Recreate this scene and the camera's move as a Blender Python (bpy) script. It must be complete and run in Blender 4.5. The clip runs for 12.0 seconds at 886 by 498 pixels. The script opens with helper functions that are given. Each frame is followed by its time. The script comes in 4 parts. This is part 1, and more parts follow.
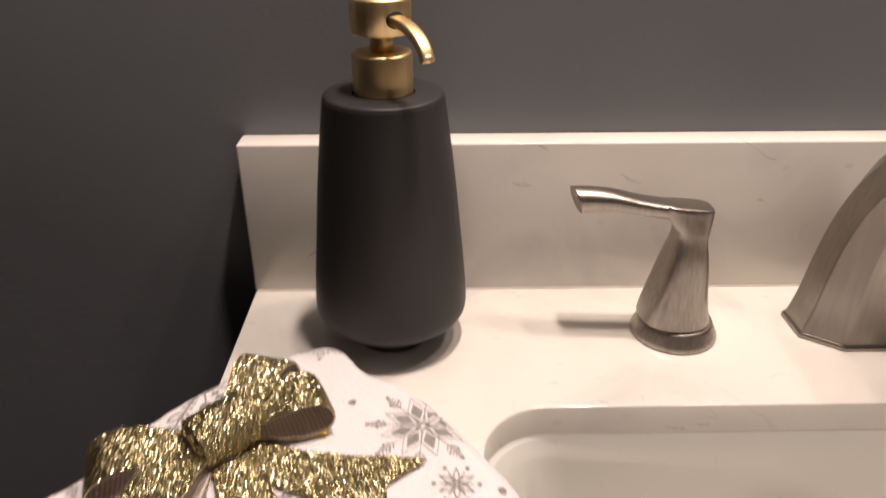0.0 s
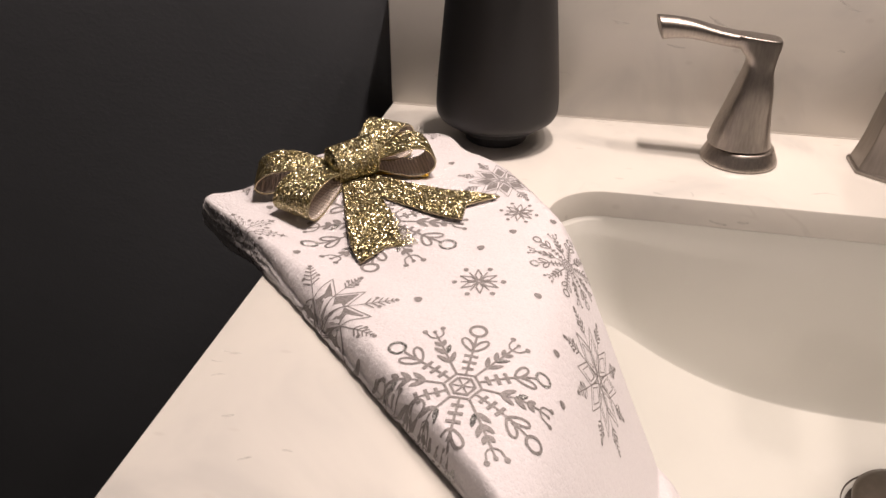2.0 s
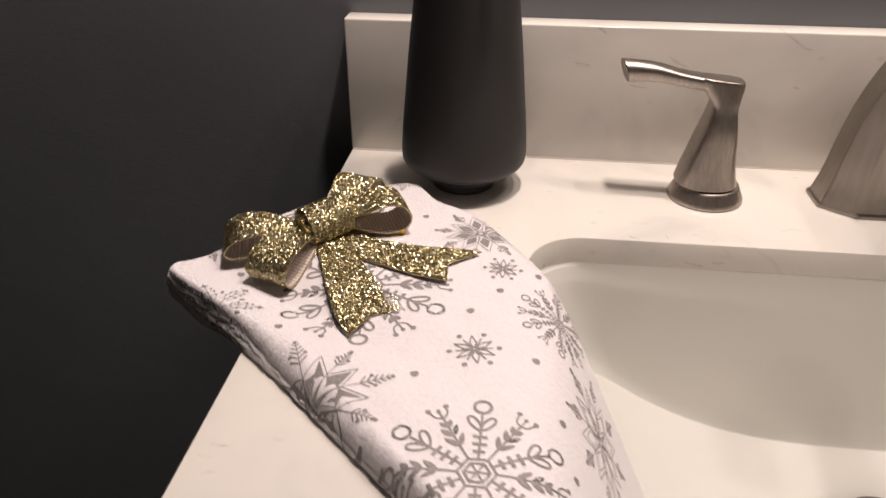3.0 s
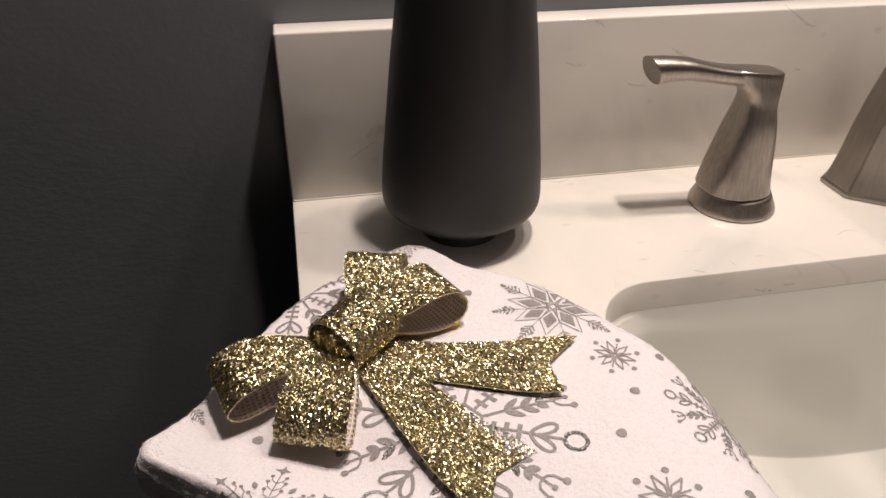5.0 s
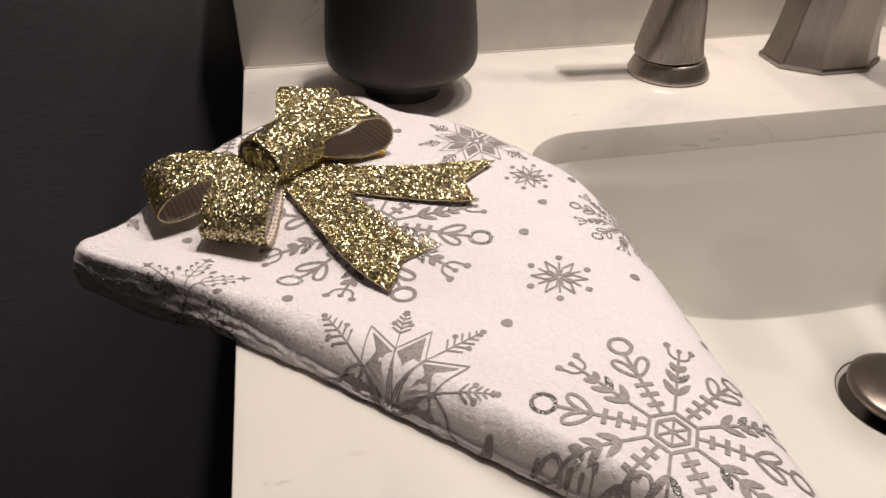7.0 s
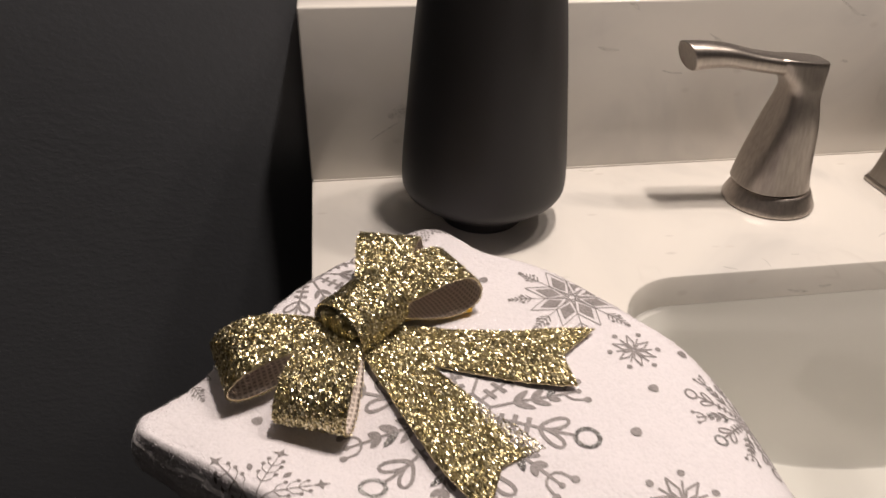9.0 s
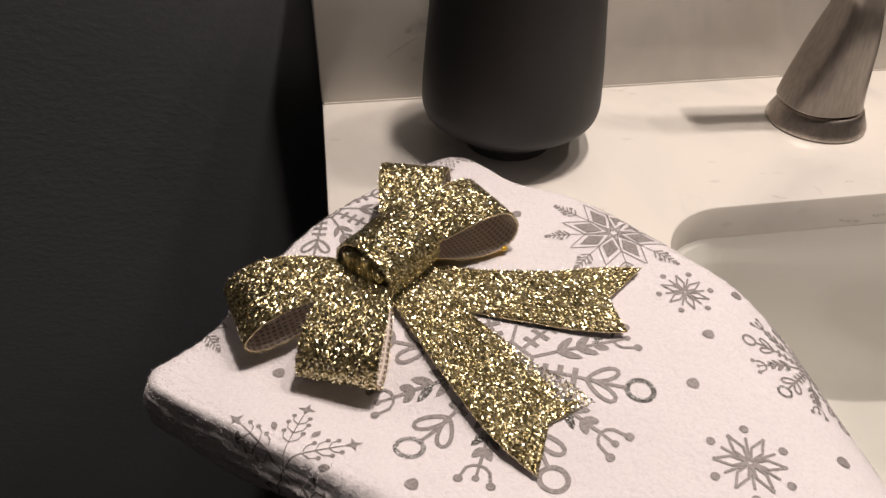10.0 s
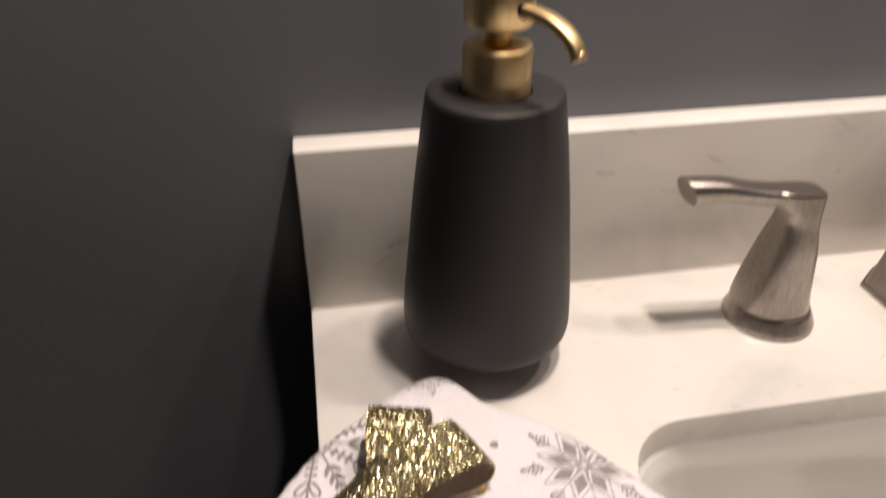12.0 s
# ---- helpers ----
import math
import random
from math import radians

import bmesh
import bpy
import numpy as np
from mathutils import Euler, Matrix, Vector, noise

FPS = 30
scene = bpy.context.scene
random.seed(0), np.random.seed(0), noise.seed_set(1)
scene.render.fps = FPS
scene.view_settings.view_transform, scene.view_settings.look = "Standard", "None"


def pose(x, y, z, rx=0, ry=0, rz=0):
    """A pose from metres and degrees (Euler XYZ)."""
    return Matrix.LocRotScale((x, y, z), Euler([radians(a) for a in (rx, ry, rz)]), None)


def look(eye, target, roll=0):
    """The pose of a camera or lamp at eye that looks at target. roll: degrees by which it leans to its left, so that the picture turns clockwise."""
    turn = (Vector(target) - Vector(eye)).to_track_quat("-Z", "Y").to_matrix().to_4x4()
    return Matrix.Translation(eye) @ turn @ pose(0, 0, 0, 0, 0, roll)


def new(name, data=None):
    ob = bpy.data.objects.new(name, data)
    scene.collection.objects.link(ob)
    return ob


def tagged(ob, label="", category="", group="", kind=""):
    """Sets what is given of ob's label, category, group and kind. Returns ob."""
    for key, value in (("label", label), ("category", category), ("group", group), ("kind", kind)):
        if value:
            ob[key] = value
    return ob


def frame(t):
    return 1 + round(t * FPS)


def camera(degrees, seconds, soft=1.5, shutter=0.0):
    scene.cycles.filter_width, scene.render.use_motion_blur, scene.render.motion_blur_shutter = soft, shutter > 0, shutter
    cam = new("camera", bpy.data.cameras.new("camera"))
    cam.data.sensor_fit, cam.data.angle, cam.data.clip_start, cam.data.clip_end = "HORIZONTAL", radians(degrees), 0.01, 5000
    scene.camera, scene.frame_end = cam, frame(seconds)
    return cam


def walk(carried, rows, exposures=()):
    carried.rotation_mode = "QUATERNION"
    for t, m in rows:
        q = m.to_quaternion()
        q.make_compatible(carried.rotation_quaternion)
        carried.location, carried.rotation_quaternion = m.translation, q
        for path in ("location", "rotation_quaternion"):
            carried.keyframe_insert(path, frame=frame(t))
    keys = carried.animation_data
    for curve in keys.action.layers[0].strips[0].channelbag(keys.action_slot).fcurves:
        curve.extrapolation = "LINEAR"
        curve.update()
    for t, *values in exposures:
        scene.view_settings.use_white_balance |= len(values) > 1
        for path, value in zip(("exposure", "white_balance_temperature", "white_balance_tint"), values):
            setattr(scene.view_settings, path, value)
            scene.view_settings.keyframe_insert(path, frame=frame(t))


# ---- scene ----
import functools

cam = camera(62.4, 12.0, shutter=0.42)
PATH = [
    (0, (0.117, -0.416, 1.121), (0.146, 1.35, 0.184), -0.1),
    (0.5, (0.153, -0.487, 1.116), (-0.067, 1.244, 0.137), -0.1),
    (1, (0.156, -0.522, 1.098), (-0.176, 1.156, 0.061), -0.4),
    (1.5, (0.164, -0.537, 1.092), (-0.205, 1.119, 0.032), -0.2),
    (2, (0.161, -0.544, 1.086), (-0.2, 1.11, 0.021), -0.1),
    (2.5, (0.158, -0.546, 1.082), (-0.161, 1.116, 0.016), -0.3),
    (3, (0.131, -0.525, 1.101), (-0.058, 1.178, 0.069), 0.2),
    (3.5, (0.075, -0.479, 1.093), (0.045, 1.23, 0.055), 0.1),
    (3.7, (0.055, -0.456, 1.089), (0.106, 1.249, 0.045), 0.3),
    (5.3, (0.008, -0.398, 1.081), (0.389, 1.237, -0.007), 0.4),
    (5.5, (0.012, -0.404, 1.076), (0.402, 1.218, -0.026), 0.3),
    (6, (0.01, -0.431, 1.052), (0.381, 1.172, -0.085), 0.5),
    (6.5, (0.021, -0.449, 1.047), (0.379, 1.143, -0.11), 0.8),
    (6.7, (0.025, -0.452, 1.047), (0.378, 1.133, -0.121), 0.8),
    (8.3, (0.047, -0.452, 1.05), (0.348, 1.15, -0.109), 1.1),
    (8.5, (0.036, -0.433, 1.057), (0.319, 1.194, -0.071), 0.6),
    (9, (0.017, -0.392, 1.074), (0.282, 1.265, -0.015), 1.2),
    (9.5, (0.013, -0.374, 1.067), (0.263, 1.206, -0.132), 0.7),
    (10, (0.009, -0.365, 1.064), (0.257, 1.16, -0.206), 0.9),
    (10.5, (0.011, -0.363, 1.067), (0.262, 1.149, -0.218), 1.0),
    (11, (0.009, -0.359, 1.067), (0.268, 1.168, -0.198), 1.2),
    (11.5, (0.009, -0.354, 1.076), (0.281, 1.227, -0.118), 0.9),
    (12, (0.013, -0.349, 1.133), (0.324, 1.303, 0.049), 0.3),
]
# brightness and white balance of the camera on its way: seconds, stops, kelvin, tint
BRIGHTNESS = [(0, 0.14, 6900, 15), (0.5, 0.14, 6850, 15), (1.0, 0.11, 6800, 13), (2.0, 0.12, 6700, 14), (2.5, 0.12, 6650, 14), (3.0, 0.04, 6620, 14), (3.7, -0.02, 6600, 12), (5.3, 0.0, 6550, 11),
              (6.7, 0.0, 6500, 10), (8.5, -0.06, 6500, 10), (9.5, -0.06, 6560, 10), (10.5, -0.17, 6540, 11), (11.5, -0.08, 6540, 11), (12, 0.06, 6540, 11)]
walk(cam, [(t, look(eye, target, roll)) for t, eye, target, roll in PATH], BRIGHTNESS)

# ---------------------------------------------------------------- world and light
COUNTER = 0.87           # height of the worktop
WALL_Y = 0.0203          # face of the back wall, behind the backsplash

world = bpy.data.worlds.new("room_dark")
scene.world = world
world.use_nodes = True
world.node_tree.nodes["Background"].inputs[0].default_value = (0.02, 0.02, 0.022, 1)
world.node_tree.nodes["Background"].inputs[1].default_value = 0.2


def bulb(x, y, z, watts, radius, colour):
    data = bpy.data.lights.new("vanity_bulb", "POINT")
    data.energy, data.shadow_soft_size, data.color = watts, radius, colour
    ob = new("vanity_bulb", data)
    ob.location = (x, y, z)
    return ob


# small bulbs of the vanity lamp on the wall above the sink, out of view
WARM = (1.0, 0.862, 0.768)
for bulb_x, bulb_y, watts in ((0.202, -0.125, 14.0), (0.209, -0.050, 8.9), (0.386, -0.054, 7.5), (0.583, -0.103, 4.8)):
    bulb(bulb_x, bulb_y, COUNTER + 0.86, watts, 0.021, WARM)

# ---------------------------------------------------------------- materials


def material(name, colour=(0.5, 0.5, 0.5), rough=0.5, metal=0.0):
    m = bpy.data.materials.new(name)
    m.use_nodes = True
    b = m.node_tree.nodes["Principled BSDF"]
    b.inputs["Base Color"].default_value = (*colour, 1)
    b.inputs["Roughness"].default_value = rough
    b.inputs["Metallic"].default_value = metal
    return m, m.node_tree, b


def add(tree, kind, **values):
    n = tree.nodes.new(kind)
    for k, v in values.items():
        n.inputs[k].default_value = v
    return n


def coords(tree, scale=(1, 1, 1), turn=(0, 0, 0)):
    tc = tree.nodes.new("ShaderNodeTexCoord")
    mp = tree.nodes.new("ShaderNodeMapping")
    mp.inputs["Scale"].default_value = scale
    mp.inputs["Rotation"].default_value = turn
    tree.links.new(tc.outputs["Object"], mp.inputs["Vector"])
    return mp.outputs["Vector"]


def noise_tex(tree, vec, scale, detail=2.0, rough=0.5, distort=0.0):
    n = add(tree, "ShaderNodeTexNoise", Scale=scale, Detail=detail, Roughness=rough, Distortion=distort)
    tree.links.new(vec, n.inputs["Vector"])
    return n


def ramp(tree, fac, stops):
    r = tree.nodes.new("ShaderNodeValToRGB")
    els = r.color_ramp.elements
    while len(els) < len(stops):
        els.new(0.5)
    for e, (p, c) in zip(els, stops):
        e.position, e.color = p, (*c, 1) if len(c) == 3 else c
    tree.links.new(fac, r.inputs["Fac"])
    return r


def bump(tree, bsdf, height, strength, distance, before=None):
    b = add(tree, "ShaderNodeBump", Strength=strength, Distance=distance)
    tree.links.new(height, b.inputs["Height"])
    if before is not None:
        tree.links.new(before.outputs["Normal"], b.inputs["Normal"])
    tree.links.new(b.outputs["Normal"], bsdf.inputs["Normal"])
    return b


def grey(v):
    return (v, v, v)


def wall_paint(name, colour, rough=0.55, gloss=0.5):
    m, t, b = material(name, colour, rough)
    b.inputs["Specular IOR Level"].default_value = gloss
    b.inputs["Diffuse Roughness"].default_value = 1.0
    v = coords(t)
    big = noise_tex(t, v, 3.0, 3)
    col = ramp(t, big.outputs["Fac"], [(0.3, tuple(c * 0.9 for c in colour)), (0.7, tuple(c * 1.1 for c in colour))])
    t.links.new(col.outputs["Color"], b.inputs["Base Color"])
    flat = coords(t, (0.65, 1, 1))
    peel = noise_tex(t, flat, 300, 3, 0.55)
    soft = ramp(t, peel.outputs["Fac"], [(0.42, grey(0)), (0.62, grey(1))])
    b1 = bump(t, b, soft.outputs["Color"], 0.06, 0.0006)
    roll = noise_tex(t, flat, 60, 2)
    bump(t, b, roll.outputs["Fac"], 0.05, 0.002, b1)
    return m


def quartz(name):
    m, t, b = material(name, (0.80, 0.74, 0.67), 0.14)
    v = coords(t)
    cloud = noise_tex(t, v, 11.0, 4, 0.5, 0.8)
    base = ramp(t, cloud.outputs["Fac"], [(0.28, (0.64, 0.62, 0.59)), (0.43, (0.755, 0.725, 0.68)), (0.55, (0.79, 0.757, 0.705)), (0.75, (0.805, 0.768, 0.715))])
    # thin grey veins
    warp = noise_tex(t, v, 5.0, 4, 0.6, 1.5)
    d = t.nodes.new("ShaderNodeMath"); d.operation = "SUBTRACT"; d.inputs[1].default_value = 0.5
    t.links.new(warp.outputs["Fac"], d.inputs[0])
    a = t.nodes.new("ShaderNodeMath"); a.operation = "ABSOLUTE"
    t.links.new(d.outputs[0], a.inputs[0])
    vein = ramp(t, a.outputs[0], [(0.0, grey(1)), (0.006, grey(0.5)), (0.016, grey(0))])
    gate = noise_tex(t, v, 16.0, 2)
    gr = ramp(t, gate.outputs["Fac"], [(0.58, grey(0)), (0.70, grey(1))])
    mul = t.nodes.new("ShaderNodeMath"); mul.operation = "MULTIPLY"
    t.links.new(vein.outputs["Color"], mul.inputs[0]); t.links.new(gr.outputs["Color"], mul.inputs[1])
    mx = t.nodes.new("ShaderNodeMix"); mx.data_type = "RGBA"
    t.links.new(mul.outputs[0], mx.inputs["Factor"])
    t.links.new(base.outputs["Color"], mx.inputs["A"])
    mx.inputs["B"].default_value = (0.71, 0.675, 0.63, 1)
    # short darker specks
    sv = coords(t, (1, 2.6, 1.6), (0.2, 0.3, 0.6))
    vor = add(t, "ShaderNodeTexVoronoi", Scale=26.0, Randomness=1.0)
    t.links.new(sv, vor.inputs["Vector"])
    sp = ramp(t, vor.outputs["Distance"], [(0.0, grey(1)), (0.055, grey(0.6)), (0.10, grey(0))])
    mx2 = t.nodes.new("ShaderNodeMix"); mx2.data_type = "RGBA"
    t.links.new(sp.outputs["Color"], mx2.inputs["Factor"])
    t.links.new(mx.outputs["Result"], mx2.inputs["A"])
    mx2.inputs["B"].default_value = (0.67, 0.635, 0.59, 1)
    t.links.new(mx2.outputs["Result"], b.inputs["Base Color"])
    b.inputs["IOR"].default_value = 1.5
    return m


def porcelain(name):
    m, t, b = material(name, (0.795, 0.788, 0.742), 0.07)
    v = coords(t)
    n = noise_tex(t, v, 9, 3)
    c = ramp(t, n.outputs["Fac"], [(0.3, (0.775, 0.768, 0.722)), (0.7, (0.815, 0.808, 0.762))])
    t.links.new(c.outputs["Color"], b.inputs["Base Color"])
    w = noise_tex(t, v, 30, 2)
    bump(t, b, w.outputs["Fac"], 0.08, 0.002)
    return m


def brushed(name, colour, rough, stretch, scale=420, depth=0.00006, contrast=0.055):
    m, t, b = material(name, colour, rough, 1.0)
    v = coords(t, stretch)
    n = noise_tex(t, v, scale, 3, 0.6)
    r = ramp(t, n.outputs["Fac"], [(0.3, grey(rough - 0.03)), (0.7, grey(rough + 0.04))])
    t.links.new(r.outputs["Color"], b.inputs["Roughness"])
    n2 = noise_tex(t, coords(t), 40, 3)
    c = ramp(t, n2.outputs["Fac"], [(0.3, tuple(c * 0.92 for c in colour)), (0.7, colour)])
    t.links.new(c.outputs["Color"], b.inputs["Base Color"])
    streak = noise_tex(t, v, scale * 0.45, 2, 0.6)
    tone = ramp(t, streak.outputs["Fac"], [(0.35, grey(1 - contrast)), (0.65, grey(1 + contrast))])
    mul = t.nodes.new("ShaderNodeMix"); mul.data_type = "RGBA"; mul.blend_type = "MULTIPLY"
    mul.inputs["Factor"].default_value = 1.0
    t.links.new(c.outputs["Color"], mul.inputs["A"])
    t.links.new(tone.outputs["Color"], mul.inputs["B"])
    t.links.new(mul.outputs["Result"], b.inputs["Base Color"])
    bump(t, b, n.outputs["Fac"], 0.10, depth)
    return m


def matte_ceramic(name):
    m, t, b = material(name, (0.034, 0.0325, 0.034), 0.50)
    b.inputs["Specular IOR Level"].default_value = 0.45
    v = coords(t)
    n = noise_tex(t, v, 700, 2)
    big = noise_tex(t, v, 22, 4)
    c = ramp(t, big.outputs["Fac"], [(0.3, (0.022, 0.021, 0.022)), (0.7, (0.028, 0.0267, 0.028))])
    t.links.new(c.outputs["Color"], b.inputs["Base Color"])
    bump(t, b, n.outputs["Fac"], 0.25, 0.0002)
    return m


def terry(name):
    m, t, b = material(name, (0.86, 0.82, 0.845), 0.95)
    v = coords(t)
    n = noise_tex(t, v, 900, 3, 0.7)
    c = ramp(t, n.outputs["Fac"], [(0.25, (0.72, 0.686, 0.71)), (0.55, (0.815, 0.776, 0.80))])
    t.links.new(c.outputs["Color"], b.inputs["Base Color"])
    b.inputs["Sheen Weight"].default_value = 0.25
    b.inputs["Sheen Roughness"].default_value = 0.5
    fine = bump(t, b, n.outputs["Fac"], 0.22, 0.0008)
    nap = noise_tex(t, v, 330, 2, 0.5)
    pits = ramp(t, nap.outputs["Fac"], [(0.30, grey(0)), (0.52, grey(1))])
    bump(t, b, pits.outputs["Color"], 0.15, 0.0012, fine)
    return m


def silver_print(name):
    m, t, b = material(name, (0.28, 0.26, 0.26), 0.6, 0.15)
    v = coords(t)
    n = noise_tex(t, v, 1100, 2)
    c = ramp(t, n.outputs["Fac"], [(0.3, (0.205, 0.188, 0.186)), (0.6, (0.33, 0.303, 0.300))])
    t.links.new(c.outputs["Color"], b.inputs["Base Color"])
    vor = add(t, "ShaderNodeTexVoronoi", Scale=1500.0)
    t.links.new(v, vor.inputs["Vector"])
    bump(t, b, vor.outputs["Distance"], 0.5, 0.0003)
    return m


def glitter(name, colours, cell, tilt, rough=0.16, open_weave=True):
    """Metallic ribbon face: each cell is a foil flake that leans its own way."""
    m, t, b = material(name, colours[1], rough, 1.0)
    src = t.nodes.new("ShaderNodeUVMap" if open_weave else "ShaderNodeTexCoord")
    mp = t.nodes.new("ShaderNodeMapping")
    mp.inputs["Scale"].default_value = (0.62, 1.0, 1.0)
    t.links.new(src.outputs["UV" if open_weave else "Object"], mp.inputs["Vector"])
    wob = noise_tex(t, mp.outputs["Vector"], cell * 0.35, 2)
    ad = t.nodes.new("ShaderNodeVectorMath"); ad.operation = "MULTIPLY_ADD"
    t.links.new(wob.outputs["Color"], ad.inputs[0])
    ad.inputs[1].default_value = (0.0014, 0.0014, 0)
    t.links.new(mp.outputs["Vector"], ad.inputs[2])
    vor = add(t, "ShaderNodeTexVoronoi", Scale=cell, Randomness=0.9)
    vor.voronoi_dimensions = "2D"
    t.links.new(ad.outputs[0], vor.inputs["Vector"])
    sub = t.nodes.new("ShaderNodeVectorMath"); sub.operation = "SUBTRACT"
    t.links.new(vor.outputs["Color"], sub.inputs[0])
    sub.inputs[1].default_value = (0.5, 0.5, 0.5)
    sc = t.nodes.new("ShaderNodeVectorMath"); sc.operation = "SCALE"
    sc.inputs["Scale"].default_value = tilt
    t.links.new(sub.outputs[0], sc.inputs[0])
    geo = t.nodes.new("ShaderNodeNewGeometry")
    plus = t.nodes.new("ShaderNodeVectorMath"); plus.operation = "ADD"
    t.links.new(geo.outputs["Normal"], plus.inputs[0])
    t.links.new(sc.outputs[0], plus.inputs[1])
    nrm = t.nodes.new("ShaderNodeVectorMath"); nrm.operation = "NORMALIZE"
    t.links.new(plus.outputs[0], nrm.inputs[0])
    bp = add(t, "ShaderNodeBump", Strength=0.7, Distance=0.0007)
    bp.invert = True
    t.links.new(vor.outputs["Distance"], bp.inputs["Height"])
    t.links.new(nrm.outputs[0], bp.inputs["Normal"])
    t.links.new(bp.outputs["Normal"], b.inputs["Normal"])
    sep = t.nodes.new("ShaderNodeSeparateColor")
    t.links.new(vor.outputs["Color"], sep.inputs["Color"])
    c = ramp(t, sep.outputs["Red"], [(0.0, colours[0]), (0.5, colours[1]), (1.0, colours[2])])
    gap = ramp(t, vor.outputs["Distance"], [(0.50, grey(1)), (0.80, grey(0.4))])
    mul = t.nodes.new("ShaderNodeMix"); mul.data_type = "RGBA"; mul.blend_type = "MULTIPLY"
    mul.inputs["Factor"].default_value = 1.0
    t.links.new(c.outputs["Color"], mul.inputs["A"])
    t.links.new(gap.outputs["Color"], mul.inputs["B"])
    t.links.new(mul.outputs["Result"], b.inputs["Base Color"])
    # the weave is open between the flakes
    holes = ramp(t, vor.outputs["Distance"], [(0.50, grey(1)), (0.78, grey(0.45))])
    if open_weave:
        t.links.new(holes.outputs["Color"], b.inputs["Alpha"])
    return m


def mesh_backing(name):
    m, t, b = material(name, (0.42, 0.35, 0.29), 0.55, 0.10)
    uv = t.nodes.new("ShaderNodeUVMap")
    w1 = add(t, "ShaderNodeTexWave", Scale=190.0, Distortion=1.2, Detail=1.0)
    w1.bands_direction = "Y"
    t.links.new(uv.outputs["UV"], w1.inputs["Vector"])
    w2 = add(t, "ShaderNodeTexWave", Scale=150.0, Distortion=1.5, Detail=1.0)
    w2.bands_direction = "X"
    t.links.new(uv.outputs["UV"], w2.inputs["Vector"])
    mx = t.nodes.new("ShaderNodeMath"); mx.operation = "MAXIMUM"
    t.links.new(w1.outputs["Fac"], mx.inputs[0]); t.links.new(w2.outputs["Fac"], mx.inputs[1])
    c = ramp(t, mx.outputs[0], [(0.4, (0.58, 0.49, 0.42)), (0.9, (0.86, 0.765, 0.69))])
    holes = ramp(t, mx.outputs[0], [(0.35, grey(0.86)), (0.7, grey(1))])
    t.links.new(holes.outputs["Color"], b.inputs["Alpha"])
    t.links.new(c.outputs["Color"], b.inputs["Base Color"])
    bump(t, b, mx.outputs[0], 0.7, 0.0004)
    return m


def foil(name, colours, rough):
    m, t, b = material(name, colours[1], rough, 1.0)
    geo = t.nodes.new("ShaderNodeNewGeometry")
    c = ramp(t, geo.outputs["Random Per Island"], [(0.0, colours[0]), (0.55, colours[1]), (1.0, colours[2])])
    t.links.new(c.outputs["Color"], b.inputs["Base Color"])
    return m


WALL_GREY = wall_paint("charcoal_wall_paint", (0.185, 0.195, 0.216), 0.48, 0.8)
# unseen room surfaces: colours set near black to hold back bounced light
ROOM_DIM = wall_paint("unseen_room_dim", (0.040, 0.0395, 0.039), 0.7)
CEILING_DIM = wall_paint("unseen_ceiling_dim", (0.07, 0.0685, 0.067), 0.8)
FLOOR_DARK = wall_paint("dark_floor", (0.022, 0.020, 0.019), 0.5)
QUARTZ = quartz("veined_white_quartz")
PORCELAIN = porcelain("white_porcelain")
NICKEL_SPOUT = brushed("brushed_nickel_spout", (0.34, 0.308, 0.278), 0.34, (1, 1, 0.02), 900, 0.000001)
NICKEL = brushed("brushed_nickel", (0.43, 0.387, 0.35), 0.36, (1, 1, 0.03), 1500, 0.000003, 0.10)
NICKEL_BASE = brushed("brushed_nickel_base", (0.48, 0.43, 0.388), 0.40, (1, 1, 0.03), 1300, 0.000004, 0.12)
NICKEL_DARK = brushed("brushed_nickel_drain", (0.17, 0.145, 0.125), 0.32, (1, 1, 1))
BRASS = brushed("brushed_brass", (0.86, 0.65, 0.35), 0.40, (1, 1, 0.03), 900, 0.000004)
CERAMIC = matte_ceramic("matte_charcoal_ceramic")
GAP_BLACK = material("black_gap", (0.01, 0.01, 0.01), 0.6)[0]
CAULK = material("pale_joint", (0.68, 0.64, 0.59), 0.6)[0]
TERRY = terry("white_terry")
PRINT = silver_print("silver_print")
GOLD = glitter("gold_glitter", ((0.19, 0.155, 0.07), (0.40, 0.335, 0.165), (0.66, 0.57, 0.335)), 950.0, 0.75, 0.38)
FOIL = foil("gold_foil_flakes", ((0.34, 0.285, 0.14), (0.74, 0.64, 0.38), (1.0, 0.93, 0.70)), 0.29)
GLINT = glitter("silver_glitter_print", ((0.40, 0.39, 0.39), (0.56, 0.55, 0.55), (0.96, 0.96, 0.96)), 2400.0, 0.60, 0.42, False)
GATHER = glitter("gold_glitter_gather", ((0.26, 0.215, 0.11), (0.46, 0.39, 0.21), (0.78, 0.69, 0.44)), 950.0, 0.75, 0.4, False)
BACKING = mesh_backing("woven_ribbon_backing")
GOLD_EDGE = material("gold_thread", (0.62, 0.52, 0.33), 0.42, 0.7)[0]
YELLOW = material("yellow_wire_tie", (0.75, 0.45, 0.03), 0.35, 0.3)[0]
CABINET = material("painted_cabinet", (0.05, 0.05, 0.053), 0.5)[0]

# ---------------------------------------------------------------- building helpers


